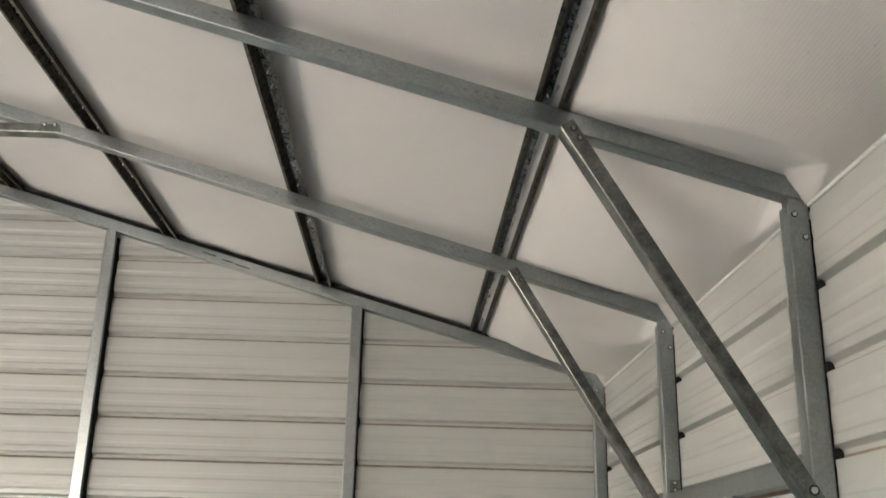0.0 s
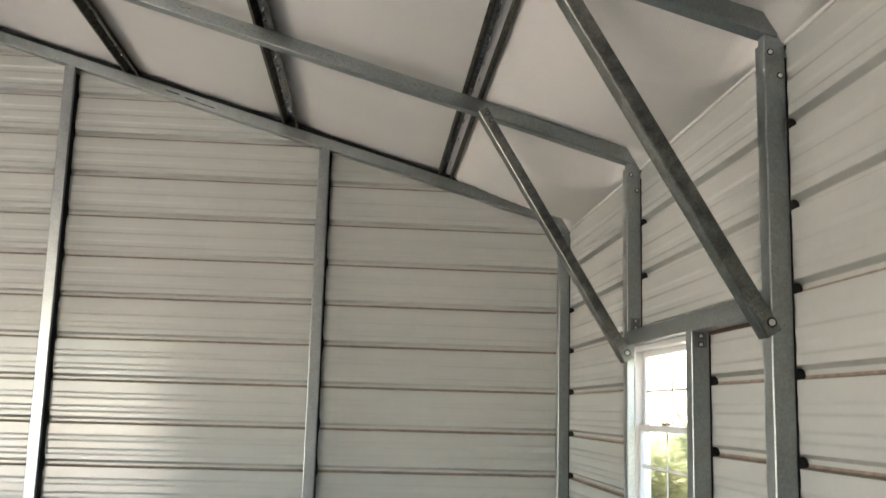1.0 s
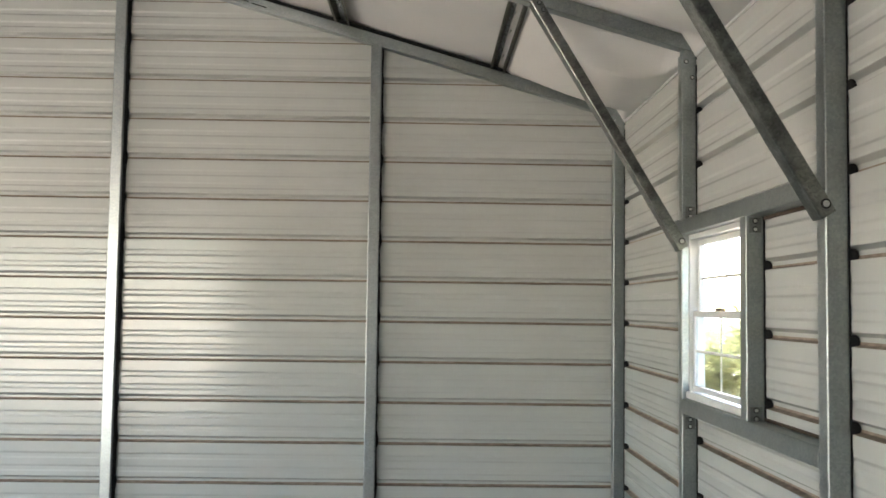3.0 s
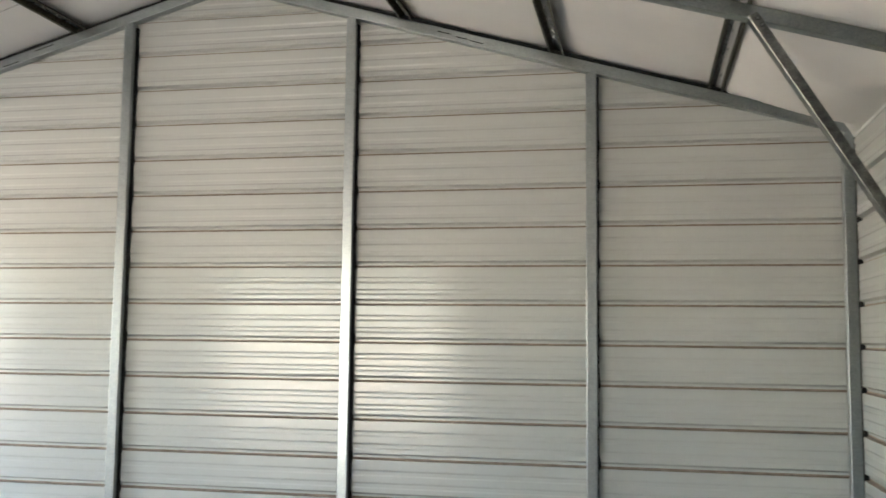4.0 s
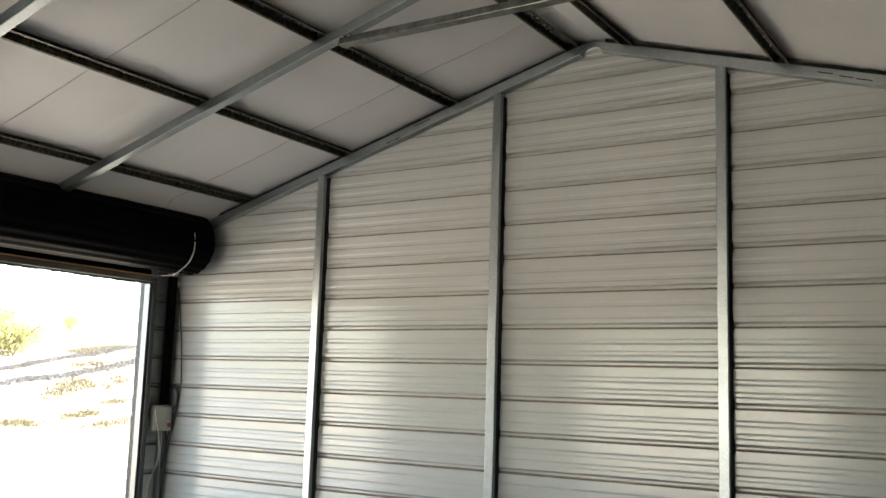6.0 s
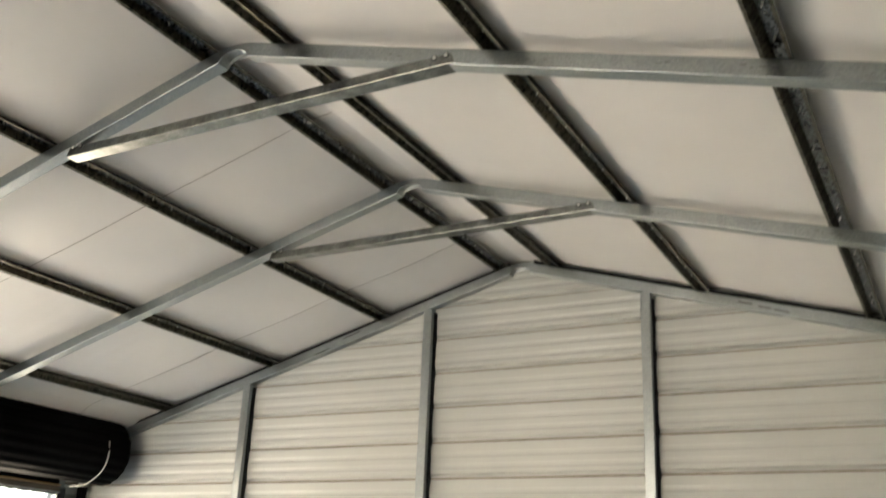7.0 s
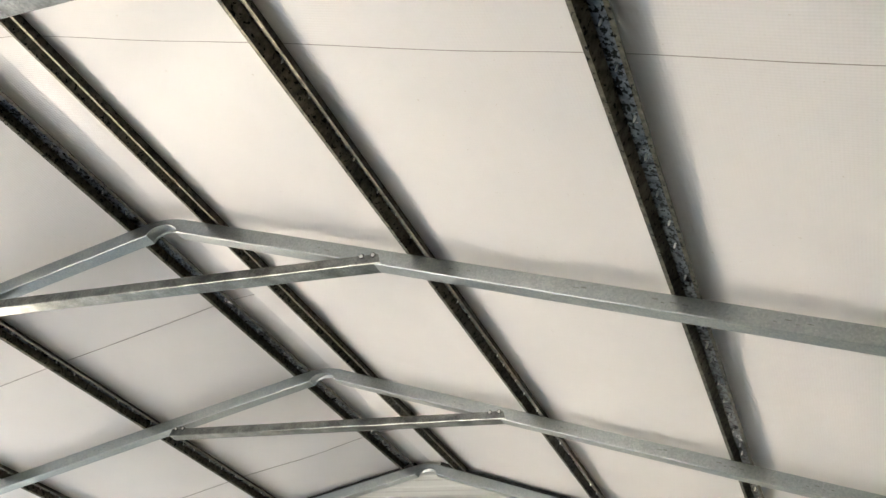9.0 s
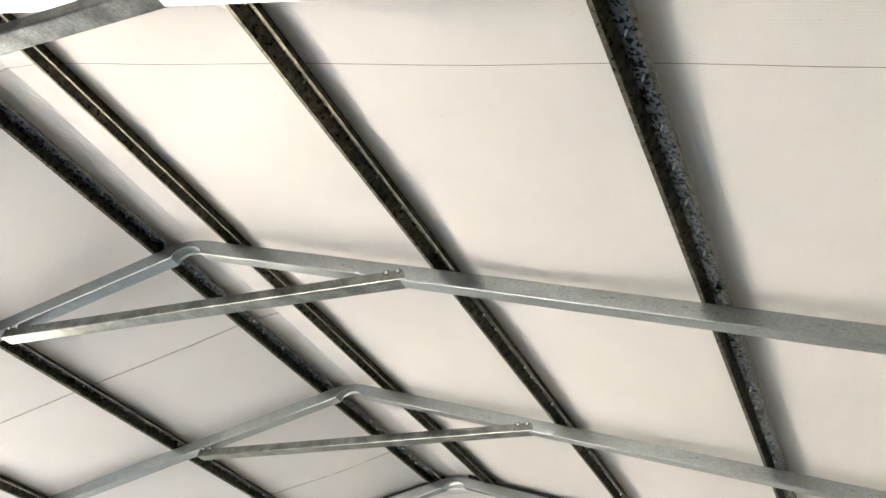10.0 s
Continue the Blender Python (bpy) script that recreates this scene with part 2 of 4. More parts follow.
def channel(bm, a, b, up, width=0.062, height=0.05, t=0.0025, cut=(0.0, 0.0), side=(0, 1, 0)):
    """A U-channel from a to b, its web lying on the line, its flanges rising towards up. cut: how far each flange's end is set back."""
    a, b, s = Vector(a), Vector(b), Vector(side).normalized()
    d = (b - a).normalized()
    u = (Vector(up) - d * d.dot(Vector(up))).normalized()
    h = width / 2
    c = 0.0045
    sec = [(-h, height), (-h, c), (-h + c * 0.3, c * 0.3), (-h + c, 0), (h - c, 0), (h - c * 0.3, c * 0.3), (h, c), (h, height), (h - t, height), (h - t, c + t), (h - c - t, t), (c + t - h, t), (t - h, c + t), (t - h, height)]
    rings = []
    for p, sign, c in ((a, 1, cut[0]), (b, -1, cut[1])):
        rings.append([p + s * x + u * y + d * sign * c * (y / height) for x, y in sec])
    return loft(bm, rings)


def bolt(bm, at, normal, r=0.0085, h=0.006):
    at, n = Vector(at), Vector(normal).normalized()
    e = n.orthogonal().normalized()
    f = n.cross(e)
    ring = lambda q, z, k=10, turn=0.0: [at + n * z + (e * math.cos(a) + f * math.sin(a)) * q for a in [turn + i * 2 * math.pi / k for i in range(k)]]
    loft(bm, [ring(r * 1.5, 0), ring(r * 1.5, 0.0015), ring(r * 0.95, 0.002), ring(r * 0.95, h - 0.0015), ring(r * 0.7, h)])
    return bm


def cord(bm, pts, r, sides=6, steps=6):
    """A round cord through points, smoothed."""
    pts = [Vector(p) for p in pts]
    line = []
    for i in range(len(pts) - 1):
        p0, p1, p2, p3 = pts[max(i - 1, 0)], pts[i], pts[i + 1], pts[min(i + 2, len(pts) - 1)]
        for k in range(steps):
            t = k / steps
            line.append(0.5 * (2 * p1 + (p2 - p0) * t + (2 * p0 - 5 * p1 + 4 * p2 - p3) * t * t + (3 * p1 - p0 - 3 * p2 + p3) * t ** 3))
    line.append(pts[-1])
    rings = []
    e = None
    for i, p in enumerate(line):
        d = (line[min(i + 1, len(line) - 1)] - line[max(i - 1, 0)]).normalized()
        e = (d.orthogonal() if e is None else e - d * e.dot(d)).normalized()
        f = d.cross(e)
        rings.append([p + (e * math.cos(a) + f * math.sin(a)) * r for a in [j * 2 * math.pi / sides for j in range(sides)]])
    loft(bm, rings)
    return bm


# ---- plan ----
RIDGE_X, RIDGE_Z, PITCH_E, PITCH_W = 0.03, 3.694, 0.286, 0.286
WEST, EAST, NORTH, SOUTH = -3.72, 3.735, 0.066, -7.3
POST_E, POST_W = EAST - 0.033, WEST + 0.033
RIB, RIB_BASE = 0.2286, 0.0504
FRAMES = (-1.446, -2.88, -4.3, -5.73)
PURLINS = (-2.872, -1.904, -0.994, -0.101, 0.264, 1.197, 2.11, 3.004)
STUDS = (-2.139, -0.645, 0.855, 2.311)
DOOR = (-3.0, -0.235, 2.257)
SOUTH_DOOR = (-3.3, -0.05, 2.35)
WIN = (-2.18, -1.432, 1.161, 1.835)
EAVE = 2.597


def rafter_z(x):
    return RIDGE_Z - (PITCH_E * (x - RIDGE_X) if x > RIDGE_X else PITCH_W * (RIDGE_X - x))


# ---- ribbed wall panels ----
# one pitch of the sheet, downward from the rib's lower edge: (drop, depth outward)
def pitch_shape():
    """Bends of small radius with flats between them; two shallow beads and one deep rib a pitch."""
    out = []
    deep, wide = 0.0037, 0.0135
    for at, low, high in ((0.0477, 0.0, deep), (0.0757, deep, 0.0), (0.1197, 0.0, deep), (0.1477, deep, 0.0)):
        out.append((at - 0.0015, low))
        for k in range(9):
            t = k / 8
            out.append((at + wide * t, low + (high - low) * (0.5 - 0.5 * math.cos(math.pi * t))))
        out.append((at + wide + 0.0015, high))
    corners = [(0.17, 0.0), (0.183, 0.0), (0.1955, 0.026), (0.2165, 0.026), (0.2215, 0.0), (0.25, 0.0)]
    for i in range(1, 5):
        p, q, r = (Vector(c) for c in corners[i - 1:i + 2])
        a, b = (p - q).normalized(), (r - q).normalized()
        turn = 0.0014 if i == 4 else 0.0025
        m, n = q + a * turn, q + b * turn
        out += [tuple(q + a * 0.004)] + [tuple(m.lerp(q, t).lerp(q.lerp(n, t), t)) for t in (0.0, 0.33, 0.67, 1.0)] + [tuple(q + b * 0.004)]
    out.append((LEDGE_FROM, 0.026))
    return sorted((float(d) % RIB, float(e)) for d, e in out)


# the rib's lower ledge is brown, from this drop to the lip
LEDGE_FROM, LEDGE_TO = 0.2085, 0.2217
PITCH_SHAPE = pitch_shape()


def sheet_profile(z0, z1, cuts=(), flat=9.0):
    pts = []
    k = 0
    while True:
        for drop, depth in PITCH_SHAPE:
            pts.append((RIB_BASE + RIB * 20 - k * RIB - drop, depth))
        k += 1
        if pts[-1][0] < z0 - RIB:
            break
    out = []
    zs, ds = np.array([p[0] for p in pts])[::-1], np.array([p[1] for p in pts])[::-1]
    for z in sorted({z0, z1, *[c for c in cuts if z0 < c < z1], *[float(z) for z in zs if z0 < z < z1]}):
        out.append((z, float(np.interp(z, zs, ds)) if z < flat else 0.0))
    return out


def wall_panel(place, z0, z1, spans, cuts, parent, flat=9.0):
    """One sheet between two heights. spans(z): the stretches along the wall that the sheet covers there; place(u, depth, z)."""
    bm = bmesh.new()
    prof = sheet_profile(z0, z1, cuts, flat)
    for (za, da), (zb, db) in zip(prof, prof[1:]):
        mid = (za + zb) / 2
        lo, hi, ce = spans(za + 1e-5), spans(zb - 1e-5), spans(mid)
        for i in range(len(ce)):
            a0, a1 = lo[i] if i < len(lo) else ce[i]
            b0, b1 = hi[i] if i < len(hi) else ce[i]
            if a1 - a0 < 0.01 and b1 - b0 < 0.01:
                continue
            q = []
            for t in (0.0, 0.003):
                q.append([bm.verts.new(place(u, d + t, z)) for u, d, z in ((a0, da, za), (a1, da, za), (b1, db, zb), (b0, db, zb))])
            inner = bm.faces.new(q[0])
            drop = (RIB_BASE + RIB * 20 - mid) % RIB
            inner.material_index = 1 if LEDGE_FROM < drop < LEDGE_TO and mid < flat else 0
            bm.faces.new(q[1][::-1])
            for j, k in ((1, 2), (3, 0)):
                bm.faces.new((q[0][j], q[0][k], q[1][k], q[1][j]))
    bmesh.ops.remove_doubles(bm, verts=bm.verts, dist=1.5e-4)
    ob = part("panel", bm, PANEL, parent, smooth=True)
    ob.data.materials.append(LEDGE_BROWN)
    ob.data.set_sharp_from_angle(angle=radians(50))
    return ob


def ribbed_wall(name, label, place, top, spans, cuts=(), flat=9.0):
    wall = thing(name, label, "wall", kind="structure")
    edges = [0.0] + [RIB_BASE + RIB * (4 * k + 3) for k in range(5)]
    edges = [e for e in edges if e < top - 0.05] + [top]
    for a, b in zip(edges, edges[1:]):
        wall_panel(place, a, b, spans, cuts, wall, flat)
    return wall


def gable_spans(opening=None):
    def spans(z):
        rise = RIDGE_Z + 0.104 - z
        a, b = max(WEST - 0.03, RIDGE_X - rise / PITCH_W), min(EAST + 0.03, RIDGE_X + rise / PITCH_E)
        if b <= a:
            return [(RIDGE_X, RIDGE_X)]
        if opening and z < opening[2]:
            return [(a, opening[0]), (opening[1], b)]
        return [(a, b)]
    return spans


def side_spans(holes):
    def spans(z):
        out, at = [], SOUTH - 0.02
        for a, b, z0, z1 in sorted(holes):
            if z0 < z < z1:
                out.append((at, a))
                at = b
        out.append((at, NORTH + 0.03))
        return out
    return spans


ribbed_wall("wall_north", "off-white ribbed steel sheet gable wall", lambda u, d, z: (u, NORTH + d, z), RIDGE_Z + 0.098, gable_spans())
ribbed_wall("wall_south", "off-white ribbed steel sheet gable wall with a doorway", lambda u, d, z: (u, SOUTH - d, z), RIDGE_Z + 0.098, gable_spans(SOUTH_DOOR), (SOUTH_DOOR[2],))
east_wall = ribbed_wall("wall_east", "off-white ribbed steel sheet side wall with a window", lambda u, d, z: (EAST + d, u, z), EAVE + 0.117, side_spans([WIN]), (WIN[2], WIN[3]), EAVE - 0.03)
ribbed_wall("wall_west", "off-white ribbed steel sheet side wall with a wide doorway", lambda u, d, z: (WEST - d, u, z), EAVE + 0.117, side_spans([(DOOR[0], DOOR[1], -1, DOOR[2])]), (DOOR[2],))

def rib_plugs(wall, y, low=0.0, high=3.0):
    """Black foam stopping the grooves where a post stands over them."""
    me = None
    for k in range(2, 13):
        z = RIB_BASE + RIB * k - 0.2085
        if not low < z < high:
            continue
        if me is None:
            bm = bmesh.new()
            rings = []
            for q, r in ((0.02, 1.0), (0.0005, 1.0), (-0.002, 0.85), (-0.0045, 0.4)):
                rings.append([(0.0105 + 0.0145 * r * math.cos(a), q, 0.0185 * r * math.sin(a)) for a in [i * math.pi / 5 for i in range(10)]])
            loft(bm, rings)
            ob = part("rib_plug", bm, FOAM_SHADE, wall)
            me = ob.data
        else:
            ob = new("rib_plug", me)
            ob.parent = wall
        ob.location = (EAST, y, z)
    bm = bmesh.new()
    rnd = random.Random(int(-y * 100) + 7)
    rings = []
    for z in np.arange(max(low, 0.05), min(high, EAVE - 0.03), 0.02):
        d = 0.0025 + rnd.uniform(-0.002, 0.0022)
        rings.append([(EAST - 0.0045, y + 0.006, float(z)), (EAST - 0.0045, y - d, float(z)), (EAST - 0.0004, y - d, float(z)), (EAST - 0.0004, y + 0.006, float(z))])
    loft(bm, rings)
    part("tape_strip", bm, FOAM_SHADE, wall, "ragged black sealing tape")


# ---- floor, roof, ceiling ----
bm = block(bmesh.new(), WEST - 0.05, EAST + 0.05, SOUTH - 0.05, NORTH + 0.05, -0.12, 0.0)
tagged(part("floor", bm, FLOOR), "grey concrete slab floor", "floor", kind="structure")


def sheet_z(x):
    """Height of the lining: on the purlins, turned down to the wall at the eaves."""
    z = rafter_z(x) + 0.0775
    if abs(x - RIDGE_X) < 0.25:
        z -= 0.02 * (1 - abs(x - RIDGE_X) / 0.25) ** 2
    for edge, sign, reach in ((EAST, 1, 0.72), (WEST, -1, 0.55)):
        turn = edge - sign * reach
        if (x - turn) * sign > 0:
            k = (x - turn) * sign / reach
            top = rafter_z(turn) + 0.0775
            z = top - (top - EAVE) * ((2.25 * k - 1.25 * k * k) if sign > 0 else (1.7 * k - 0.7 * k * k))
    return z


def ceiling_lining():
    bm = bmesh.new()
    xs = sorted({round(float(x), 3) for x in np.linspace(WEST + 0.002, EAST - 0.002, 150)} | {round(e + d, 3) for d in (0.01, 0.03, 0.06, 0.09) for e in (WEST,)} | {round(EAST - d, 3) for d in (0.003, 0.006, 0.02, 0.04, 0.066, 0.09)} | {RIDGE_X})
    seams = [SOUTH, -5.65, -3.91, -2.18, -0.5, NORTH - 0.002]
    for k, (y0, y1) in enumerate(zip(seams, seams[1:])):
        last = y1 > NORTH - 0.01
        ys = [y0, y0 + 0.0225, y0 + 0.045] + list(np.linspace(y0 + 0.1, y1, max(int((y1 - y0) / 0.025), 3))) + ([] if last else [y1 + 0.0225, y1 + 0.045])
        rows = []
        for y in ys:
            row = []
            for x in xs:
                near = min(abs(x - p) for p in PURLINS)
                free = min(max((near - 0.06) / 0.3, 0.0), 1.0) * min(max(min(EAST - x, x - WEST) / 0.4 - 0.15, 0.0), 1.0)
                own = min(min(y - y0, max(y1 - y, 0.0)) / 0.3, 1.0)
                slack = (0.0036 if x < RIDGE_X else 0.0006 if k == 2 else 0.0002) + (0.0009 if k == 2 or x < RIDGE_X else 0.0001) * noise.noise((x * 5.0, k * 3.0, 0.0))
                lift = -slack * max(1 - max(y - y0, 0.0) / 0.1, 0.0)
                n = noise.noise((x * 0.8, y * 2.2, 3.1)) + 0.5 * noise.noise((x * 2.2, y * 4.0, 7.7))
                wave = own * noise.noise((y * 3.0, k * 5.0, x * 0.35))
                z = sheet_z(x) + lift + free * (0.009 * n - 0.008 + 0.006 * wave)
                for c in (0.52, 1.13):
                    at = y0 + c + 0.05 * noise.noise((x * 0.5, k * 2.0, c))
                    z -= free * 0.004 * math.exp(-((y - at) / 0.028) ** 2) * max(0.0, 0.4 + noise.noise((x * 0.7, c * 3, k)))
                off = min(max(f - y, y - f - TUBE, 0.0) for f in (0.0, SOUTH, *FRAMES))
                over = rafter_z(x) + TUBE / 2 * 1.04 + 0.004
                end = min(max((x - EAST + 0.066) / 0.06, 0.0), 1.0)
                over += (EAVE - over) * end
                z = max(z, over - max(off - 0.02, 0.0) * (0.36 if x > RIDGE_X else 0.2))
                row.append(bm.verts.new((x, y, z)))
            rows.append(row)
        for a, b in zip(rows, rows[1:]):
            for i in range(len(xs) - 1):
                bm.faces.new((a[i], a[i + 1], b[i + 1], b[i]))
        if k:
            # the grey-brown folded hem along the lap
            hem = []
            for i, x in enumerate(xs):
                if x > RIDGE_X and k != 2:
                    break
                p = rows[0][i].co
                drop = 0.0016 * max(0.15, 0.75 + 0.8 * noise.noise((x * 3.0, k * 4.0, 1.0)))
                if x > RIDGE_X:
                    drop = 0.00045 * max(0.0, 0.35 + 0.8 * noise.noise((x * 9.0, k * 4.0, 1.0)))
                hem.append([bm.verts.new((p.x, p.y + dy, p.z + dz)) for dy, dz in ((-0.0016, 0.0015), (-0.0012, -drop), (0.0008, -drop), (0.0012, 0.0))])
            for a, b in zip(hem, hem[1:]):
                for i in range(3):
                    bm.faces.new((a[i], a[i + 1], b[i + 1], b[i])).material_index = 1
    ob = part("ceiling", bm, SHEET, smooth=True)
    ob.data.materials.append(HEM)
    return tagged(ob, "white woven insulation lining in lapped sheets under the roof", "ceiling", kind="structure")


ceiling_lining()
bm = bmesh.new()
xs = [WEST - 0.15, RIDGE_X, EAST + 0.15]
loft(bm, [[(x, y, rafter_z(x) + 0.11) for x in xs] + [(x, y, rafter_z(x) + 0.13) for x in xs[::-1]] for y in (SOUTH - 0.15, NORTH + 0.15)])
tagged(part("roof", bm, PANEL), "off-white steel roof sheeting", "roof", kind="structure")

# ---- steel frames ----


def bent_rafter(bm, y0=0.0):
    """A square tube bent at the ridge, with the crushed inside of the bend."""
    aw, ae = math.atan(PITCH_W), math.atan(PITCH_E)
    half, skew, r = (aw + ae) / 2, (aw - ae) / 2, 0.34
    cx, cz = RIDGE_X + math.sin(skew) * r / math.cos(half), RIDGE_Z - math.cos(skew) * r / math.cos(half)
    stations = [(x, rafter_z(x), aw) for x in (WEST + 0.004, -2.6, -1.7, -0.8, -0.25)]
    for i in range(41):
        a = aw - (aw + ae) * i / 40
        stations.append((cx - r * math.sin(a), cz + r * math.cos(a), a))
    stations += [(x, rafter_z(x), -ae) for x in (0.4, 0.9, 1.8, 2.7, EAST - 0.016)]
    h = TUBE / 2
    square = tube_section()
    square += [(-h * k, -h) for k in (0.72, 0.4, 0.0, -0.4, -0.72)]
    rings = []
    for x, z, a in stations:
        across = math.sqrt(max(0.0, 1 - ((x - RIDGE_X) / 0.078) ** 2))
        ring = []
        for p, q in square:
            if q < 0:
                fold = 0.016 if abs(p) < h * 0.5 else 0.012 if abs(p) < h * 0.75 else 0.0
                p *= 1 + 0.08 * across * (-q / h)
                q += across * (0.034 * -q / h + fold)
            ring.append((x - q * math.sin(a), y0 + h + p, z + q * math.cos(a)))
        rings.append(ring)
    loft(bm, rings)
    return bm


def shade_ring(ob):
    """Bright head; its washer is painted black for the shadow gap round it."""
    ob.data.materials.append(RUBBER_SHADE)
    for p in list(ob.data.polygons)[:20]:
        p.material_index = 1


def add_bolts(parent, spots, normal, r=0.0085, metal=ZINC):
    for s in spots:
        shade_ring(part("bolt", bolt(bmesh.new(), s, normal, r), metal, parent))


def post(parent, x, top=EAVE - 0.003):
    bm = bmesh.new()
    straight_tube(bm, (x, TUBE / 2, 0), (x, TUBE / 2, top))
    p = rounded(part("post", bm, GALV, parent))
    bm = bmesh.new()
    straight_tube(bm, (x, TUBE / 2, top - 0.02), (x, TUBE / 2, rafter_z(x) - 0.01), w=0.049)
    rounded(part("sleeve", bm, GALV, p))
    block_plate = block(bmesh.new(), x - 0.06, x + 0.06, -0.02, TUBE + 0.02, 0.0, 0.006, 0.001)
    part("base_plate", block_plate, GALV, p)
    add_bolts(p, [(x - 0.012, 0, top - 0.03), (x + 0.014, 0, top - 0.097)], (0, -1, 0), 0.0065)
    return p


def collar_tie(parent):
    bm = bmesh.new()
    channel(bm, (-0.853, TUBE / 2, 3.37), (1.054, TUBE / 2, 3.376), (0, 0, 1), TUBE + 0.0055, 0.04, cut=(0.012, 0.012))
    t = part("collar_tie", bm, BRACE, parent, "galvanised channel tie")
    add_bolts(t, [(x, -0.003, z) for x, z in ((-0.818, 3.41), (-0.773, 3.41), (0.976, 3.412), (1.022, 3.412))], (0, -1, 0), 0.0075)


def knee_brace(parent, sign, cx):
    """From the rafter down to the post; sign: the side of the building."""
    top = Vector((cx - sign * 0.645, TUBE / 2, 0))
    top.z = rafter_z(top.x) - 0.004
    low = Vector((cx - sign * 0.016, TUBE / 2, 1.782))
    d = (low - top).normalized()
    out = Vector((sign, 0, 0))
    up = (out - d * d.dot(out)).normalized()
    bm = bmesh.new()
    channel(bm, top - up * 0.03, low - up * 0.03, up, TUBE + 0.0055, 0.044, cut=(0.0, 0.0))
    b = part("knee_brace", bm, BRACE, parent, "dark mottled galvanised channel brace")
    add_bolts(b, [tuple(low - d * 0.03 + Vector((0, -TUBE / 2 - 0.003, 0)))], (0, -1, 0), 0.0095)
    add_bolts(b, [tuple(top + d * k + Vector((0, -TUBE / 2 - 0.003, 0))) for k in (0.025, 0.06)], (0, -1, 0), 0.0065, CLIP)


def roof_frame(y, west_post):
    f = thing("roof_frame", "galvanised square-tube roof frame with collar tie and knee braces" if west_post else "galvanised square-tube roof frame carried by the door header", "roof frame", "roof frames", at=(0, y, 0))
    r = rounded(part("rafter", bent_rafter(bmesh.new()), GALV, f))
    rnd = random.Random(int(-y * 100))
    bm = bmesh.new()
    for x in (-2.2, -1.35, 0.78, 1.32, 1.75, 2.0, 2.35, 2.75):
        for k in range(rnd.randint(2, 5)):
            a = x + k * 0.03 + rnd.uniform(0, 0.012)
            b = a + rnd.uniform(0.006, 0.02)
            q = rnd.uniform(-0.006, 0.008)
            h = rnd.uniform(0.0012, 0.003)
            loft(bm, [[(a, -yy, rafter_z(a) + q - h), (b, -yy, rafter_z(b) + q - h), (b, -yy, rafter_z(b) + q + h), (a, -yy, rafter_z(a) + q + h)] for yy in (0.0004, -0.0005)])
    part("ink_marks", bm, INK, r, "faded printed marks")
    post(f, POST_E)
    collar_tie(f)
    knee_brace(f, 1, POST_E)
    if west_post:
        post(f, POST_W)
        knee_brace(f, -1, POST_W)
    return f


f2 = roof_frame(FRAMES[0], False)
copy_thing(f2, pose(0, FRAMES[1], 0))
f0 = roof_frame(FRAMES[2], True)
copy_thing(f0, pose(0, FRAMES[3], 0))


def gable_frame(y, studs):
    f = thing("gable_frame", "galvanised square-tube gable frame with upright studs", "gable frame", "gable frames", at=(0, y, 0))
    rounded(part("rafter", bent_rafter(bmesh.new()), GALV, f))
    for x in (POST_W, POST_E):
        post(f, x)
    for x in studs:
        bm = bmesh.new()
        straight_tube(bm, (x, TUBE / 2, 0), (x, TUBE / 2, rafter_z(x) - TUBE / 2 - 0.001))
        rounded(part("stud", bm, GALV, f))
    return f


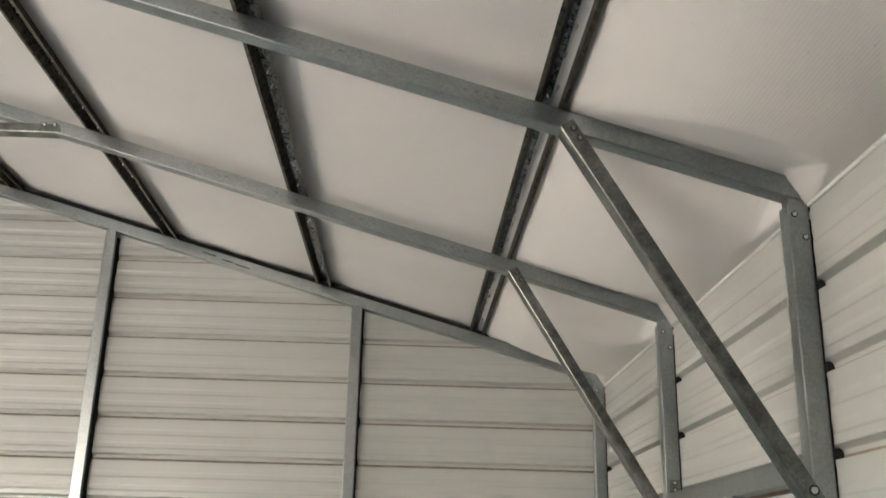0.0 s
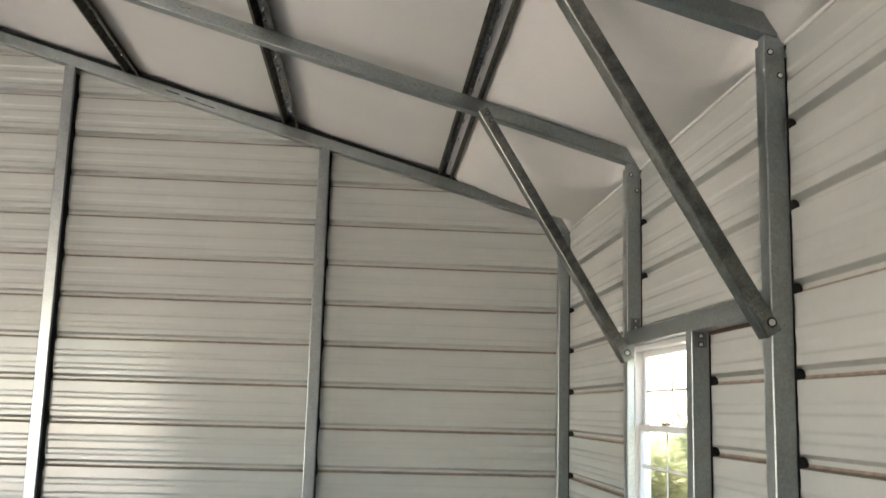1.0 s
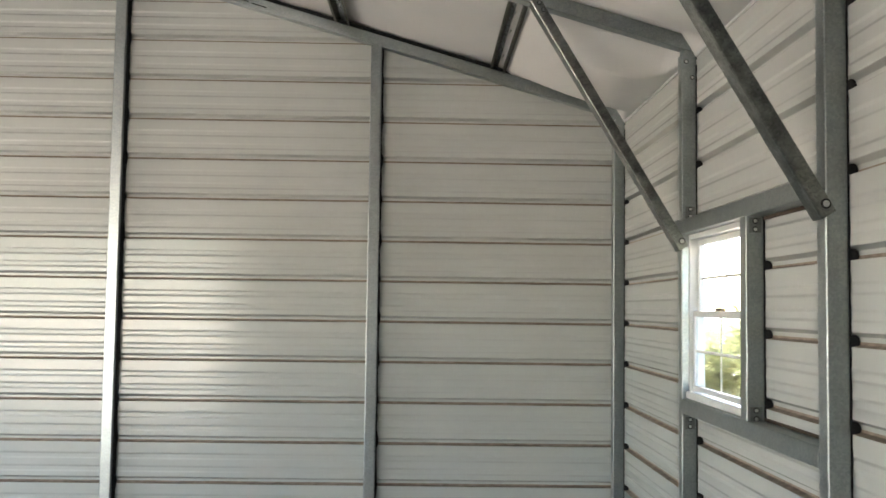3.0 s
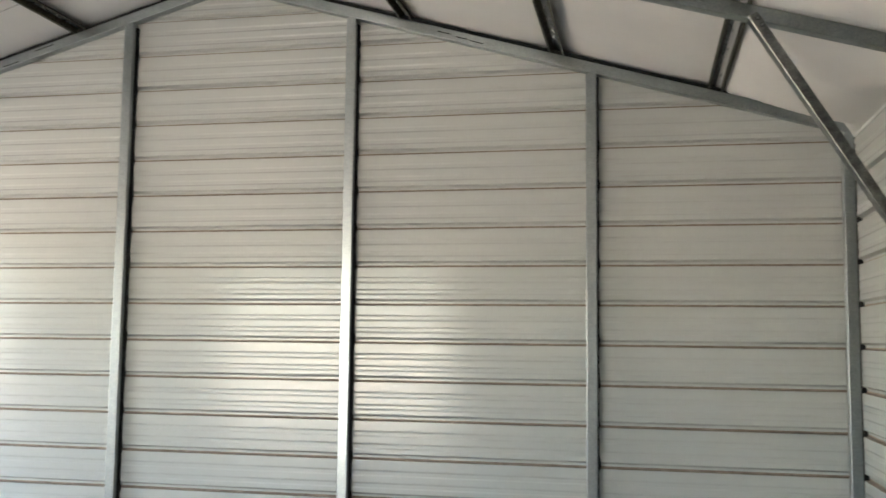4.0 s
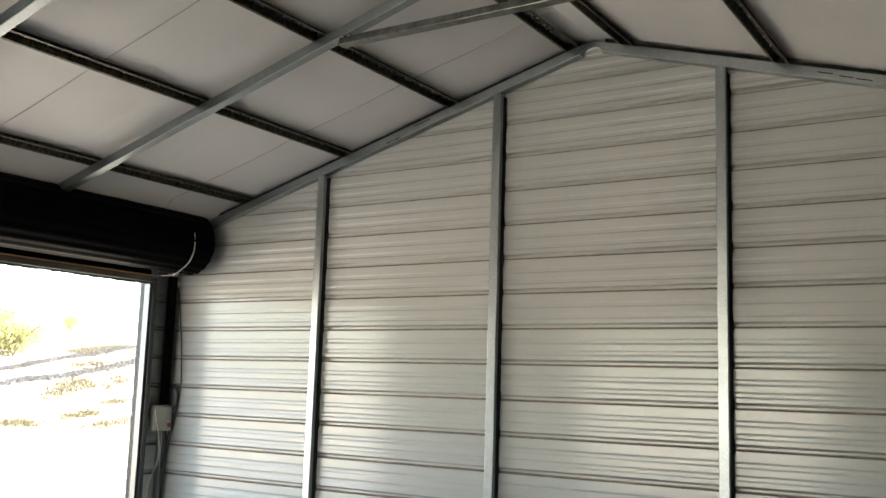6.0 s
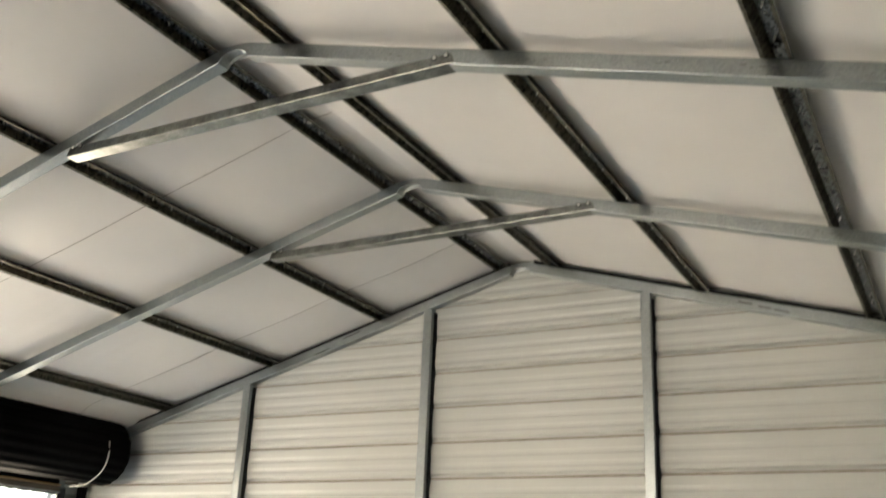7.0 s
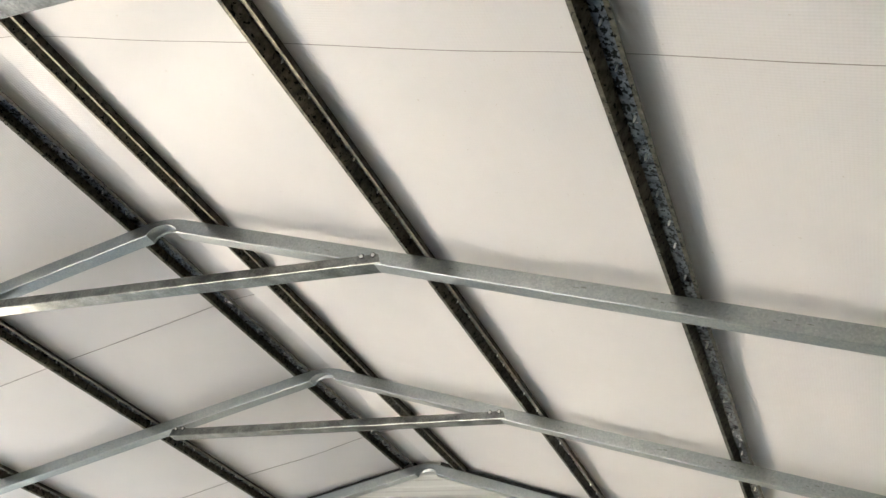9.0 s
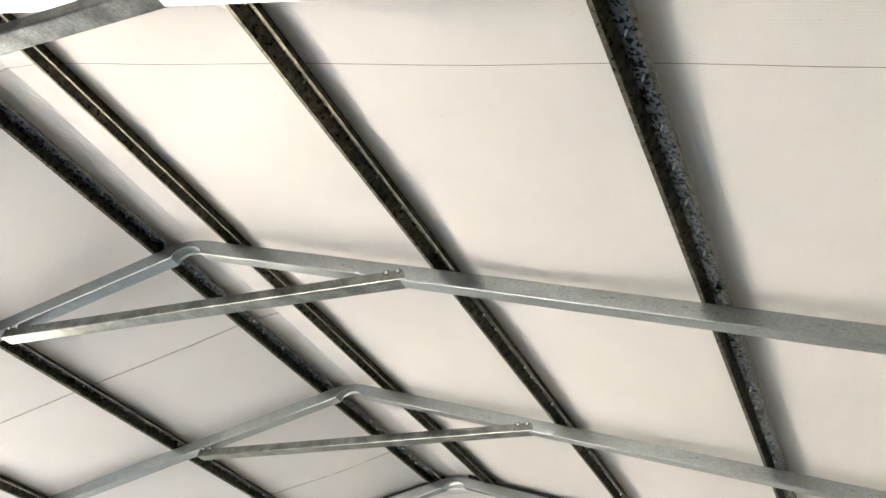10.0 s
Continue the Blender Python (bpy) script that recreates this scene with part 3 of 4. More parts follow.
def dark_strips(frame):
    """Black foam beside studs, widened for their shaded sides; painted shade above the rafter."""
    for x in STUDS:
        bm = bmesh.new()
        z1 = rafter_z(x) - 0.04
        zs = np.arange(0.0, z1, 0.03)
        rnd = random.Random(int(x * 100))
        front = 0.032 if x < 0 else 0.022
        rings = []
        for z in zs:
            d = 0.008 + rnd.uniform(-0.002, 0.002)
            k = (RIB_BASE + 20 * RIB - float(z)) % RIB
            d += 0.006 if 0.18 < k < 0.235 else 0.0
            xa = x + TUBE / 2 + 0.0004
            rings.append([(xa, front, float(z)), (xa + 0.0016, front, float(z)), (xa + 0.002, 0.05, float(z)), (xa + d, 0.056, float(z)), (xa + d, 0.0655, float(z)), (xa, 0.0655, float(z))])
        loft(bm, rings)
        part("foam_shade_strip", bm, FOAM_SHADE, frame, "black strip of foam and painted shade")
    # black band painting the shaded gap between rafter and lining
    for x0, x1 in ((WEST + 0.1, RIDGE_X - 0.09), (RIDGE_X + 0.09, EAST - 0.1)):
        bm = bmesh.new()
        rings = []
        rnd = random.Random(int(x1 * 100))
        for x in np.linspace(x0, x1, 60):
            z = rafter_z(float(x)) + TUBE / 2 + 0.0015
            top = 0.026 + rnd.uniform(-0.003, 0.003)
            rings.append([(float(x), y, z + q) for y, q in ((0.018, 0.0), (0.018, top), (0.061, top), (0.061, 0.0))])
        loft(bm, rings)
        part("foam_shade_strip", bm, FOAM_SHADE, frame, "black strip of foam and painted shade")
    slots = ((1.393, 1.48, 0.004), (1.506, 1.583, -0.004), (1.589, 1.681, -0.008), (-1.55, -1.43, -0.02), (-1.32, -1.18, 0.012))
    for a, b, off in slots:
        bm = bmesh.new()
        m, h = (a + b) / 2, 0.0032
        rings = []
        for y in (-0.0008, 0.0005):
            rings.append([(a, y, rafter_z(a) + off), (a + 0.012, y, rafter_z(a + 0.012) + off - h), (b - 0.008, y, rafter_z(b - 0.008) + off - h), (b, y, rafter_z(b) + off), (b - 0.01, y, rafter_z(b - 0.01) + off + h), (m, y, rafter_z(m) + off + h * 0.7), (a + 0.008, y, rafter_z(a + 0.008) + off + h)])
        loft(bm, rings)
        part("slot", bm, FOAM_SHADE, frame, "dark open slot")


dark_strips(gable_frame(0.0, STUDS))
gable_frame(SOUTH + 0.004, (SOUTH_DOOR[0] - 0.032, SOUTH_DOOR[1] + 0.032, 2.311))


def roof_purlin(x):
    a = -math.atan(PITCH_E) if x > RIDGE_X else math.atan(PITCH_W)
    p = thing("roof_purlin", "dark weathered galvanised hat channel running along the roof", "purlin", "roof purlins")
    sec = [(-0.047, 0), (-0.034, 0), (-0.022, 0.036), (0.022, 0.036), (0.034, 0), (0.047, 0)]
    t = 0.0016
    inner = [(-0.047, t), (-0.0352, t), (-0.0232, 0.036 + t), (0.0232, 0.036 + t), (0.0352, t), (0.047, t)]
    ring = [(s, h) for s, h in sec] + [(s, h) for s, h in inner[::-1]]
    base = rafter_z(x) + TUBE / 2 / math.cos(a) + 0.001

    def at(s, h, y):
        return (x + s * math.cos(a) - h * math.sin(a), y, base + s * math.sin(a) + h * math.cos(a))
    bm = bmesh.new()
    ys = (SOUTH + 0.005, NORTH - 0.003)
    loft(bm, [[at(s, h, y) for s, h in ring] for y in ys])
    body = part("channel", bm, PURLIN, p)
    # reflections put into the colours: brown on sides and flanges, bluish on the web
    body.data.materials.append(BROWN_SIDES)
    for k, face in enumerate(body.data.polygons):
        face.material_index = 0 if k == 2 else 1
    rnd = random.Random(int(x * 1000))
    for y in np.arange(-4.6, -0.1, 0.15):
        bm = bmesh.new()
        y = float(y) + rnd.uniform(-0.03, 0.03)
        s = rnd.uniform(-0.008, 0.008)
        rings = [[at(s + r * math.cos(k * math.pi / 3), h, y + r * math.sin(k * math.pi / 3)) for k in range(6)] for r, h in ((0.0035, 0.0355), (0.003, 0.022), (0.0006, 0.016))]
        loft(bm, rings)
        part("screw_tip", bm, ZINC, body)
    return p


for px in PURLINS:
    roof_purlin(px)

# ---- window framing in the east wall ----


def clip(parent, at, normal, along, size=0.05):
    """A small angle clip with two screws."""
    at, n, u = Vector(at), Vector(normal), Vector(along)
    v = n.cross(u)
    bm = bmesh.new()
    rings = []
    for k in (-1, 1):
        rings.append([at + u * (k * size / 2) + v * a + n * b for a, b in ((-0.02, 0.0005), (0.02, 0.0005), (0.02, 0.003), (-0.02, 0.003))])
    loft(bm, rings)
    c = part("clip", bm, CLIP, parent, "dark zinc clip")
    for k in (-0.014, 0.014):
        shade_ring(part("screw", bolt(bmesh.new(), at + u * k + n * 0.003, n, 0.0065, 0.006), ZINC, c))


def rail(name, label, a, b, side=(1, 0, 0)):
    r = thing(name, label, "rail", "window framing")
    bm = bmesh.new()
    straight_tube(bm, a, b, side)
    rounded(part("tube", bm, GALV, r))
    return r


y_n, y_s = FRAMES[0] - 0.0005, FRAMES[1] + TUBE + 0.0005
hr = rail("window_header", "galvanised square-tube rail above the window", (POST_E, y_n, 1.867), (POST_E, y_s, 1.867))
clip(hr, (POST_E + 0.004, FRAMES[0], 1.927), (0, -1, 0), (0, 0, 1))
sr = rail("window_sill_rail", "galvanised square-tube rail below the window", (POST_E, y_n, 1.129), (POST_E, y_s, 1.129))
clip(sr, (POST_E + 0.002, FRAMES[0], 1.06), (0, -1, 0), (0, 0, 1))
ml = rail("window_upright", "galvanised square-tube upright beside the window", (POST_E, -2.21, 1.1605), (POST_E, -2.21, 1.8355))
clip(ml, (POST_E, -2.2415, 1.806), (0, -1, 0), (0, 0, 1))
clip(ml, (POST_E, -2.2415, 1.181), (0, -1, 0), (0, 0, 1))
# brown strips painted for the shade between each rail and the wall
for holder, z0, z1 in ((hr, 1.8235, 1.8355), (sr, 1.1605, 1.1705)):
    part("edge_strip", block(bmesh.new(), EAST - 0.006, EAST - 0.0005, y_s + 0.001, -2.2425, z0, z1, 0.001), GAP_SHADE, holder, "dark brown strip painted for the shaded gap")


def frame_ring(bm, y0, y1, z0, z1, w, x0, x1, bevel=0.003):
    """A rectangular frame in the wall's plane, of four members."""
    block(bm, x0, x1, y0, y0 + w, z0, z1, bevel)
    block(bm, x0, x1, y1 - w, y1, z0, z1, bevel)
    block(bm, x0, x1, y0 + w, y1 - w, z0, z0 + w, bevel)
    block(bm, x0, x1, y0 + w, y1 - w, z1 - w, z1, bevel)
    return bm


def window():
    y0, y1, z0, z1 = WIN
    w = thing("window_1", "white vinyl single-hung window with grilles, closed", "window", kind="structure")
    xa = EAST - 0.034
    part("window_frame", frame_ring(bmesh.new(), y0 + 0.001, y1 - 0.001, z0 + 0.001, z1 - 0.001, 0.022, xa, EAST + 0.03), VINYL, w)
    bm = block(bmesh.new(), xa - 0.014, xa + 0.002, y0 + 0.004, y1 - 0.004, z0 + 0.001, z0 + 0.03, 0.003)
    part("window_sill", bm, VINYL, w)
    mid = 1.505
    for name, a, b, x in (("upper_sash", mid - 0.012, z1 - 0.024, EAST + 0.0), ("lower_sash", z0 + 0.032, mid + 0.014, EAST - 0.0215)):
        sash = part(name, frame_ring(bmesh.new(), y0 + 0.024, y1 - 0.024, a, b, 0.022, x, x + 0.02, 0.002), VINYL, w)
        ym, zm = (y0 + y1) / 2, (a + b) / 2
        bm = bmesh.new()
        block(bm, x + 0.007, x + 0.012, ym - 0.005, ym + 0.005, a + 0.023, b - 0.023)
        part("muntin", bm, VINYL, sash)
        bm = block(bmesh.new(), x + 0.0065, x + 0.0125, y0 + 0.047, y1 - 0.047, zm - 0.005, zm + 0.005)
        part("muntin", bm, VINYL, sash)
        for ya, yb in ((y0 + 0.046, ym - 0.005), (ym + 0.005, y1 - 0.046)):
            for za, zb in ((a + 0.022, zm - 0.005), (zm + 0.005, b - 0.022)):
                pane = part("pane", block(bmesh.new(), x + 0.008, x + 0.011, ya, yb, za, zb), GLASS if name == "upper_sash" else DUSTY, sash)
                pane.visible_shadow = False
    bm = block(bmesh.new(), EAST - 0.026, EAST - 0.006, (y0 + y1) / 2 - 0.03, (y0 + y1) / 2 + 0.03, mid + 0.0142, mid + 0.026, 0.002)
    part("latch", bm, BRASS, w, "bronze sash latch")
    return w


window()

for y in (0.0, FRAMES[0], FRAMES[1], FRAMES[2]):
    rib_plugs(east_wall, y)
rib_plugs(east_wall, -2.2415, 1.165, 1.835)

# folded sheet edge where the lining meets the east wall, between the posts
trim = thing("trim_east", "white folded sheet edge along the eave", "trim", kind="structure")
stops = sorted((0.0, SOUTH + 0.004, *FRAMES))
for a, b in zip(stops, stops[1:]):
    part("edge", block(bmesh.new(), EAST - 0.0075, EAST - 0.0006, a + TUBE + 0.001, b - 0.001, EAVE - 0.011, EAVE + 0.0005, 0.0015), VINYL, trim)

# ---- roll-up door in the west wall ----


def door_framing():
    h = thing("door_header", "galvanised square-tube header over the doorway", "header", "door framing")
    bm = bmesh.new()
    straight_tube(bm, (POST_W, -0.0005, rafter_z(POST_W) - 0.0615), (POST_W, -4.26, rafter_z(POST_W) - 0.0615), (1, 0, 0))
    rounded(part("tube", bm, GALV, h))
    for y in (DOOR[1] + TUBE / 2, DOOR[0] - TUBE / 2):
        j = thing("door_jamb", "dark grey square-tube jamb beside the doorway", "jamb", "door framing", at=(POST_W, y, 0))
        bm = bmesh.new()
        straight_tube(bm, (0, 0, 0), (0, 0, rafter_z(POST_W) - 0.092))
        rounded(part("tube", bm, CLIP, j))
        inward = 1 if y < -1 else -1
        g = bmesh.new()
        channel(g, (0.052, inward * -0.012, 0), (0.052, inward * -0.012, 2.3), (0, inward, 0), 0.042, 0.042, side=(1, 0, 0))
        part("guide_track", g, BLACK, j, "black steel door guide")
        near, far = sorted((-0.0025 * inward, 0.031 * inward))
        trim = block(bmesh.new(), -0.078, -0.029, near, far, 0, 2.257)
        part("edge_strip", trim, BLACK, j, "dark edge trim")


door_framing()


def roll_up_door():
    d = thing("roll_up_door", "dark brown steel roll-up door, coiled open above the doorway", "roll-up door")
    cx, cz, ya, yb = WEST + 0.37, 2.57, DOOR[0] - 0.1, -0.09
    bm = bmesh.new()
    rings = []
    k = 120
    # corrugated slats wound on the drum
    def coil_r(i):
        return 0.236 + 0.007 * (0.5 + 0.5 * math.cos(i * 2 * math.pi / k * 20)) + 0.006 * i / k
    for y, f in ((ya, 0.30), (ya, 1.0), (yb, 1.0), (yb, 0.30)):
        rings.append([(cx + coil_r(i) * f * math.cos(i * 2 * math.pi / k), y, cz + coil_r(i) * f * math.sin(i * 2 * math.pi / k)) for i in range(k)])
    loft(bm, rings)
    part("coil", bm, CURTAIN, d)
    for y, s in ((ya, -1), (yb, 1)):
        bm = bmesh.new()
        loft(bm, [[(cx + r * math.cos(i * math.pi / 12), y + s * t, cz + r * math.sin(i * math.pi / 12)) for i in range(24)] for r, t in ((0.085, -0.002), (0.085, 0.012), (0.03, 0.014), (0.03, 0.06))])
        part("drum_end", bm, BLACK, d)
        yy = y + s * 0.055
        bm = block(bmesh.new(), POST_W + 0.03, cx + 0.05, min(yy, yy + s * 0.006), max(yy, yy + s * 0.006), cz - 0.06, cz + 0.07, 0.001)
        part("bracket", bm, BLACK, d)
    # the hanging end of the curtain
    bm = bmesh.new()
    x = POST_W + 0.05
    prof = []
    for i in range(25):
        z = 2.542 - i * (2.542 - 2.302) / 24
        prof.append((x + 0.004 * math.sin(i * 1.3), z))
    front = [[(px + t, y, z) for px, z in prof] for y in (DOOR[0] + 0.012, DOOR[1] - 0.012) for t in (0.0,)]
    loft(bm, [front[0] + [(p[0] - 0.003, p[1], p[2]) for p in front[0][::-1]], front[1] + [(p[0] - 0.003, p[1], p[2]) for p in front[1][::-1]]])
    part("curtain", bm, CURTAIN, d)
    bm = bmesh.new()
    block(bm, x - 0.018, x + 0.022, DOOR[0] + 0.012, DOOR[1] - 0.012, 2.257, 2.307, 0.004)
    bar = part("bottom_bar", bm, WOOD, d, "tan bottom bar")
    bm = bmesh.new()
    block(bm, x - 0.012, x + 0.026, DOOR[0] + 0.012, DOOR[1] - 0.012, 2.31, 2.318, 0.001)
    part("angle", bm, TAN, bar, "tan painted steel angle")
    bm = block(bmesh.new(), x - 0.02, x + 0.0235, DOOR[0] + 0.012, DOOR[1] - 0.012, 2.2575, 2.265, 0.001)
    part("retainer", bm, GALV, bar, "bare metal seal retainer")
    bm = bmesh.new()
    rnd = random.Random(4)
    ys = np.linspace(DOOR[0] + 0.012, DOOR[1] - 0.012, 120)
    low = [2.244 + rnd.uniform(-0.006, 0.004) for _ in ys]
    loft(bm, [[(x - 0.006, float(y), 2.258), (x + 0.006, float(y), 2.258), (x + 0.004, float(y), z), (x - 0.004, float(y), z)] for y, z in zip(ys, low)])
    part("seal", bm, RUBBER_SHADE, bar, "ragged black rubber seal")
    bm = cord(bmesh.new(), [(-3.122, -0.3, 2.63), (-3.108, -0.3, 2.549), (-3.116, -0.3, 2.468), (-3.158, -0.3, 2.395), (-3.245, -0.3, 2.334), (-3.33, -0.3, 2.304), (-3.46, -0.3, 2.3)], 0.0042)
    part("pull_rope", bm, ROPE, d, "white pull rope")
    return d


roll_up_door()


def opener_box():
    b = thing("control_box", "cream plastic electrical box with cables on the corner post", "electrical box")
    x = WEST + 0.06
    y0, y1 = -0.142, 0.03
    part("body", block(bmesh.new(), x, x + 0.065, y0, y1, 1.087, 1.29, 0.008), CREAM, b)
    part("cover", block(bmesh.new(), x + 0.0655, x + 0.078, y0 + 0.008, y1 - 0.008, 1.098, 1.278, 0.005), CREAM, b)
    part("label_mark", block(bmesh.new(), x + 0.0782, x + 0.079, y1 - 0.05, y1 - 0.016, 1.122, 1.152), RED, b, "small red and white mark")
    part("label_mark", block(bmesh.new(), x + 0.0782, x + 0.079, y1 - 0.05, y1 - 0.016, 1.158, 1.17), ROPE, b)
    bm = cord(bmesh.new(), [(x + 0.04, y0 + 0.02, 1.28), (x + 0.085, y0 - 0.006, 1.2), (x + 0.09, y0 + 0.03, 1.06), (x + 0.05, y0 + 0.08, 0.9), (x + 0.04, y0 + 0.05, 0.78), (x + 0.03, y0 + 0.01, 0.66), (x + 0.02, y0 + 0.02, 0.3)], 0.004)
    part("white_wire", bm, ROPE, b, "loose white wire")
    bm = cord(bmesh.new(), [(x + 0.03, y1 - 0.02, 1.086), (x + 0.035, y1 - 0.01, 0.95), (x + 0.02, y1 - 0.015, 0.8), (x + 0.01, y1 - 0.02, 0.02)], 0.007)
    part("supply_cable", bm, CABLE, b)
    return b


opener_box()


def corner_cables():
    c = thing("cable_run", "black cable hanging in a loose loop beside the corner post", "cable")
    x = WEST + 0.062
    part("cable", cord(bmesh.new(), [(-3.645, 0.043, 2.257), (-3.61, 0.048, 2.117), (-3.565, 0.05, 1.817), (-3.54, 0.05, 1.567), (-3.535, 0.05, 1.437), (-3.56, 0.05, 1.267), (-3.59, 0.048, 1.117), (-3.625, 0.043, 0.997), (-3.64, 0.028, 0.717), (-3.645, 0.018, 0.02)], 0.0045), CABLE, c)
    part("loop", cord(bmesh.new(), [(x, -0.03, 1.30), (x + 0.02, 0.0, 1.40), (x + 0.05, 0.03, 1.46), (x + 0.10, 0.045, 1.41), (x + 0.09, 0.045, 1.30), (x + 0.04, 0.03, 1.22), (x + 0.01, 0.02, 1.1)], 0.006), CABLE, c)
    part("loop", cord(bmesh.new(), [(x, -0.04, 1.29), (x + 0.04, 0.01, 1.43), (x + 0.09, 0.045, 1.40), (x + 0.08, 0.047, 1.24), (x + 0.03, 0.035, 1.04), (x + 0.004, 0.02, 0.8)], 0.006), CABLE, c)
    bm = bmesh.new()
    straight_tube(bm, (-3.63, -0.024, 1.295), (-3.63, -0.024, 2.327), w=0.058, r=0.008)
    part("conduit", bm, CURTAIN, c, "black square conduit")
    part("clamp", block(bmesh.new(), x + 0.005, x + 0.03, 0.025, 0.055, 2.252, 2.302, 0.005), ROPE, c, "white cable clamp")


corner_cables()

# ---- outdoors ----


def ground_z(x, y):
    z = -0.07
    b = min(max((-x - 7.5) / 6.8, 0.0), 1.0)
    z += (2.0 + 0.10 * min(max(y - 6, -6.0), 12.0)) * b * b * (3 - 2 * b)
    z += 0.03 * max(-x - 14.3, 0.0)
    far = min(max((math.hypot(x, y) - 8) / 10, 0.0), 1.0)
    return z + far * (0.08 * noise.noise((x * 0.18, y * 0.18, 1.0)) + 0.05 * noise.noise((x * 0.7, y * 0.7, 4.0)))


def spaced():
    out, v, step = [0.0], 0.0, 0.6
    while v < 900:
        v += step
        step = 0.6 if v < 26 else step * 1.35
        out.append(v)
    return [-v for v in out[:0:-1]] + out


bm = bmesh.new()
grid = spaced()
verts = [[bm.verts.new((x - 6, y + 4, min(ground_z(x - 6, y + 4), 6.0))) for x in grid] for y in grid]
for a, b in zip(verts, verts[1:]):
    for i in range(len(grid) - 1):
        bm.faces.new((a[i], a[i + 1], b[i + 1], b[i]))
tagged(part("ground", bm, SOIL, smooth=True), "pale dry sandy ground rising to a bank", "ground", kind="structure")


def grass(name, label, spots, height, seed, material):
    rnd = random.Random(seed)
    vs, fs = [], []
    for x, y in spots:
        z = ground_z(x, y) - 0.02
        for _ in range(9):
            a, h = rnd.uniform(0, 6.283), height * rnd.uniform(0.4, 1.1)
            lean = rnd.uniform(0.4, 2.2)
            ox, oy = rnd.gauss(0, 0.07), rnd.gauss(0, 0.07)
            lx, ly = math.cos(a), math.sin(a)
            n = len(vs)
            vs += [(x + ox - ly * 0.009, y + oy + lx * 0.009, z), (x + ox + ly * 0.009, y + oy - lx * 0.009, z), (x + ox + lx * h * lean, y + oy + ly * h * lean, z + 0.02 + h * (1.05 - 0.4 * lean))]
            fs.append((n, n + 1, n + 2))
    me = bpy.data.meshes.new(name)
    me.from_pydata(vs, [], fs)
    me.materials.append(material)
    return tagged(new(name, me), label, "grass", kind="stuff")


rnd = random.Random(11)
spots = []
while len(spots) < 3800:
    x, y = rnd.uniform(-19, -5.5), rnd.uniform(-4, 17)
    if noise.noise((x * 0.9 + y * 0.25, y * 0.35, 9.0)) + 0.6 * noise.noise((x * 2.2, y * 1.3, 2.0)) + rnd.uniform(-0.2, 0.2) > 0.42:
        spots.append((x, y))
# drifts of grass between two ends, with their width
for x0, y0, x1, y1, wide, count in ((-11.55, 4.35, -12.1, 5.8, 0.16, 420), (-11.7, 5.84, -12.15, 6.62, 0.12, 150), (-10.85, 4.36, -11.0, 5.15, 0.06, 190), (-11.25, 5.39, -11.35, 5.97, 0.05, 130),
                                    (-10.85, 3.2, -10.65, 4.4, 0.07, 330), (-10.5, 4.47, -10.7, 5.6, 0.07, 230), (-14.8, 7.1, -14.9, 7.35, 0.1, 60), (-12.85, 5.8, -12.85, 6.8, 0.08, 110), (-13.7, 6.7, -14.5, 8.5, 0.16, 620)):
    for _ in range(count):
        k = rnd.random()
        if noise.noise((k * 4.0, y0 * 3.0, 2.0)) > -0.35:
            spots.append((x0 + (x1 - x0) * k + rnd.gauss(0, wide), y0 + (y1 - y0) * k + rnd.gauss(0, 0.08)))
grass("dry_grass", "sparse dry yellow-green grass on the bank", spots, 0.07, 3, DRY)
# grey stalks stand in for two shadow lines; the last 420 form a tuft
spots = []
for ys, xs, width in (((3.3, 4.44, 5.06, 5.87, 6.62, 7.39, 8.4), (-12.75, -12.8, -12.95, -13.3, -13.5, -13.7, -14.1), 0.03), ((3.0, 4.08, 4.65, 5.22, 5.9, 7.19, 8.0), (-11.95, -12.2, -12.3, -12.35, -12.5, -12.8, -13.0), 0.05)):
    for _ in range(2200):
        y = rnd.uniform(ys[0], ys[-1])
        x = float(np.interp(y, ys, xs)) + 0.06 * noise.noise((y * 2.3, ys[1], 0.0)) + rnd.gauss(0, width * (1.0 + 0.8 * noise.noise((y * 1.1, ys[1], 3.0))))
        spots.append((x, y))
for _ in range(420):
    k = rnd.uniform(0, 1)
    spots.append((-13.65 - 0.6 * k + rnd.gauss(0, 0.09), 6.7 + 1.6 * k + rnd.gauss(0, 0.1)))
grass("shadow_line_grass", "dark grey stalks standing for two shadow lines across the bank, with a grass tuft", spots, 0.045, 5, SHADOW_GRASS)


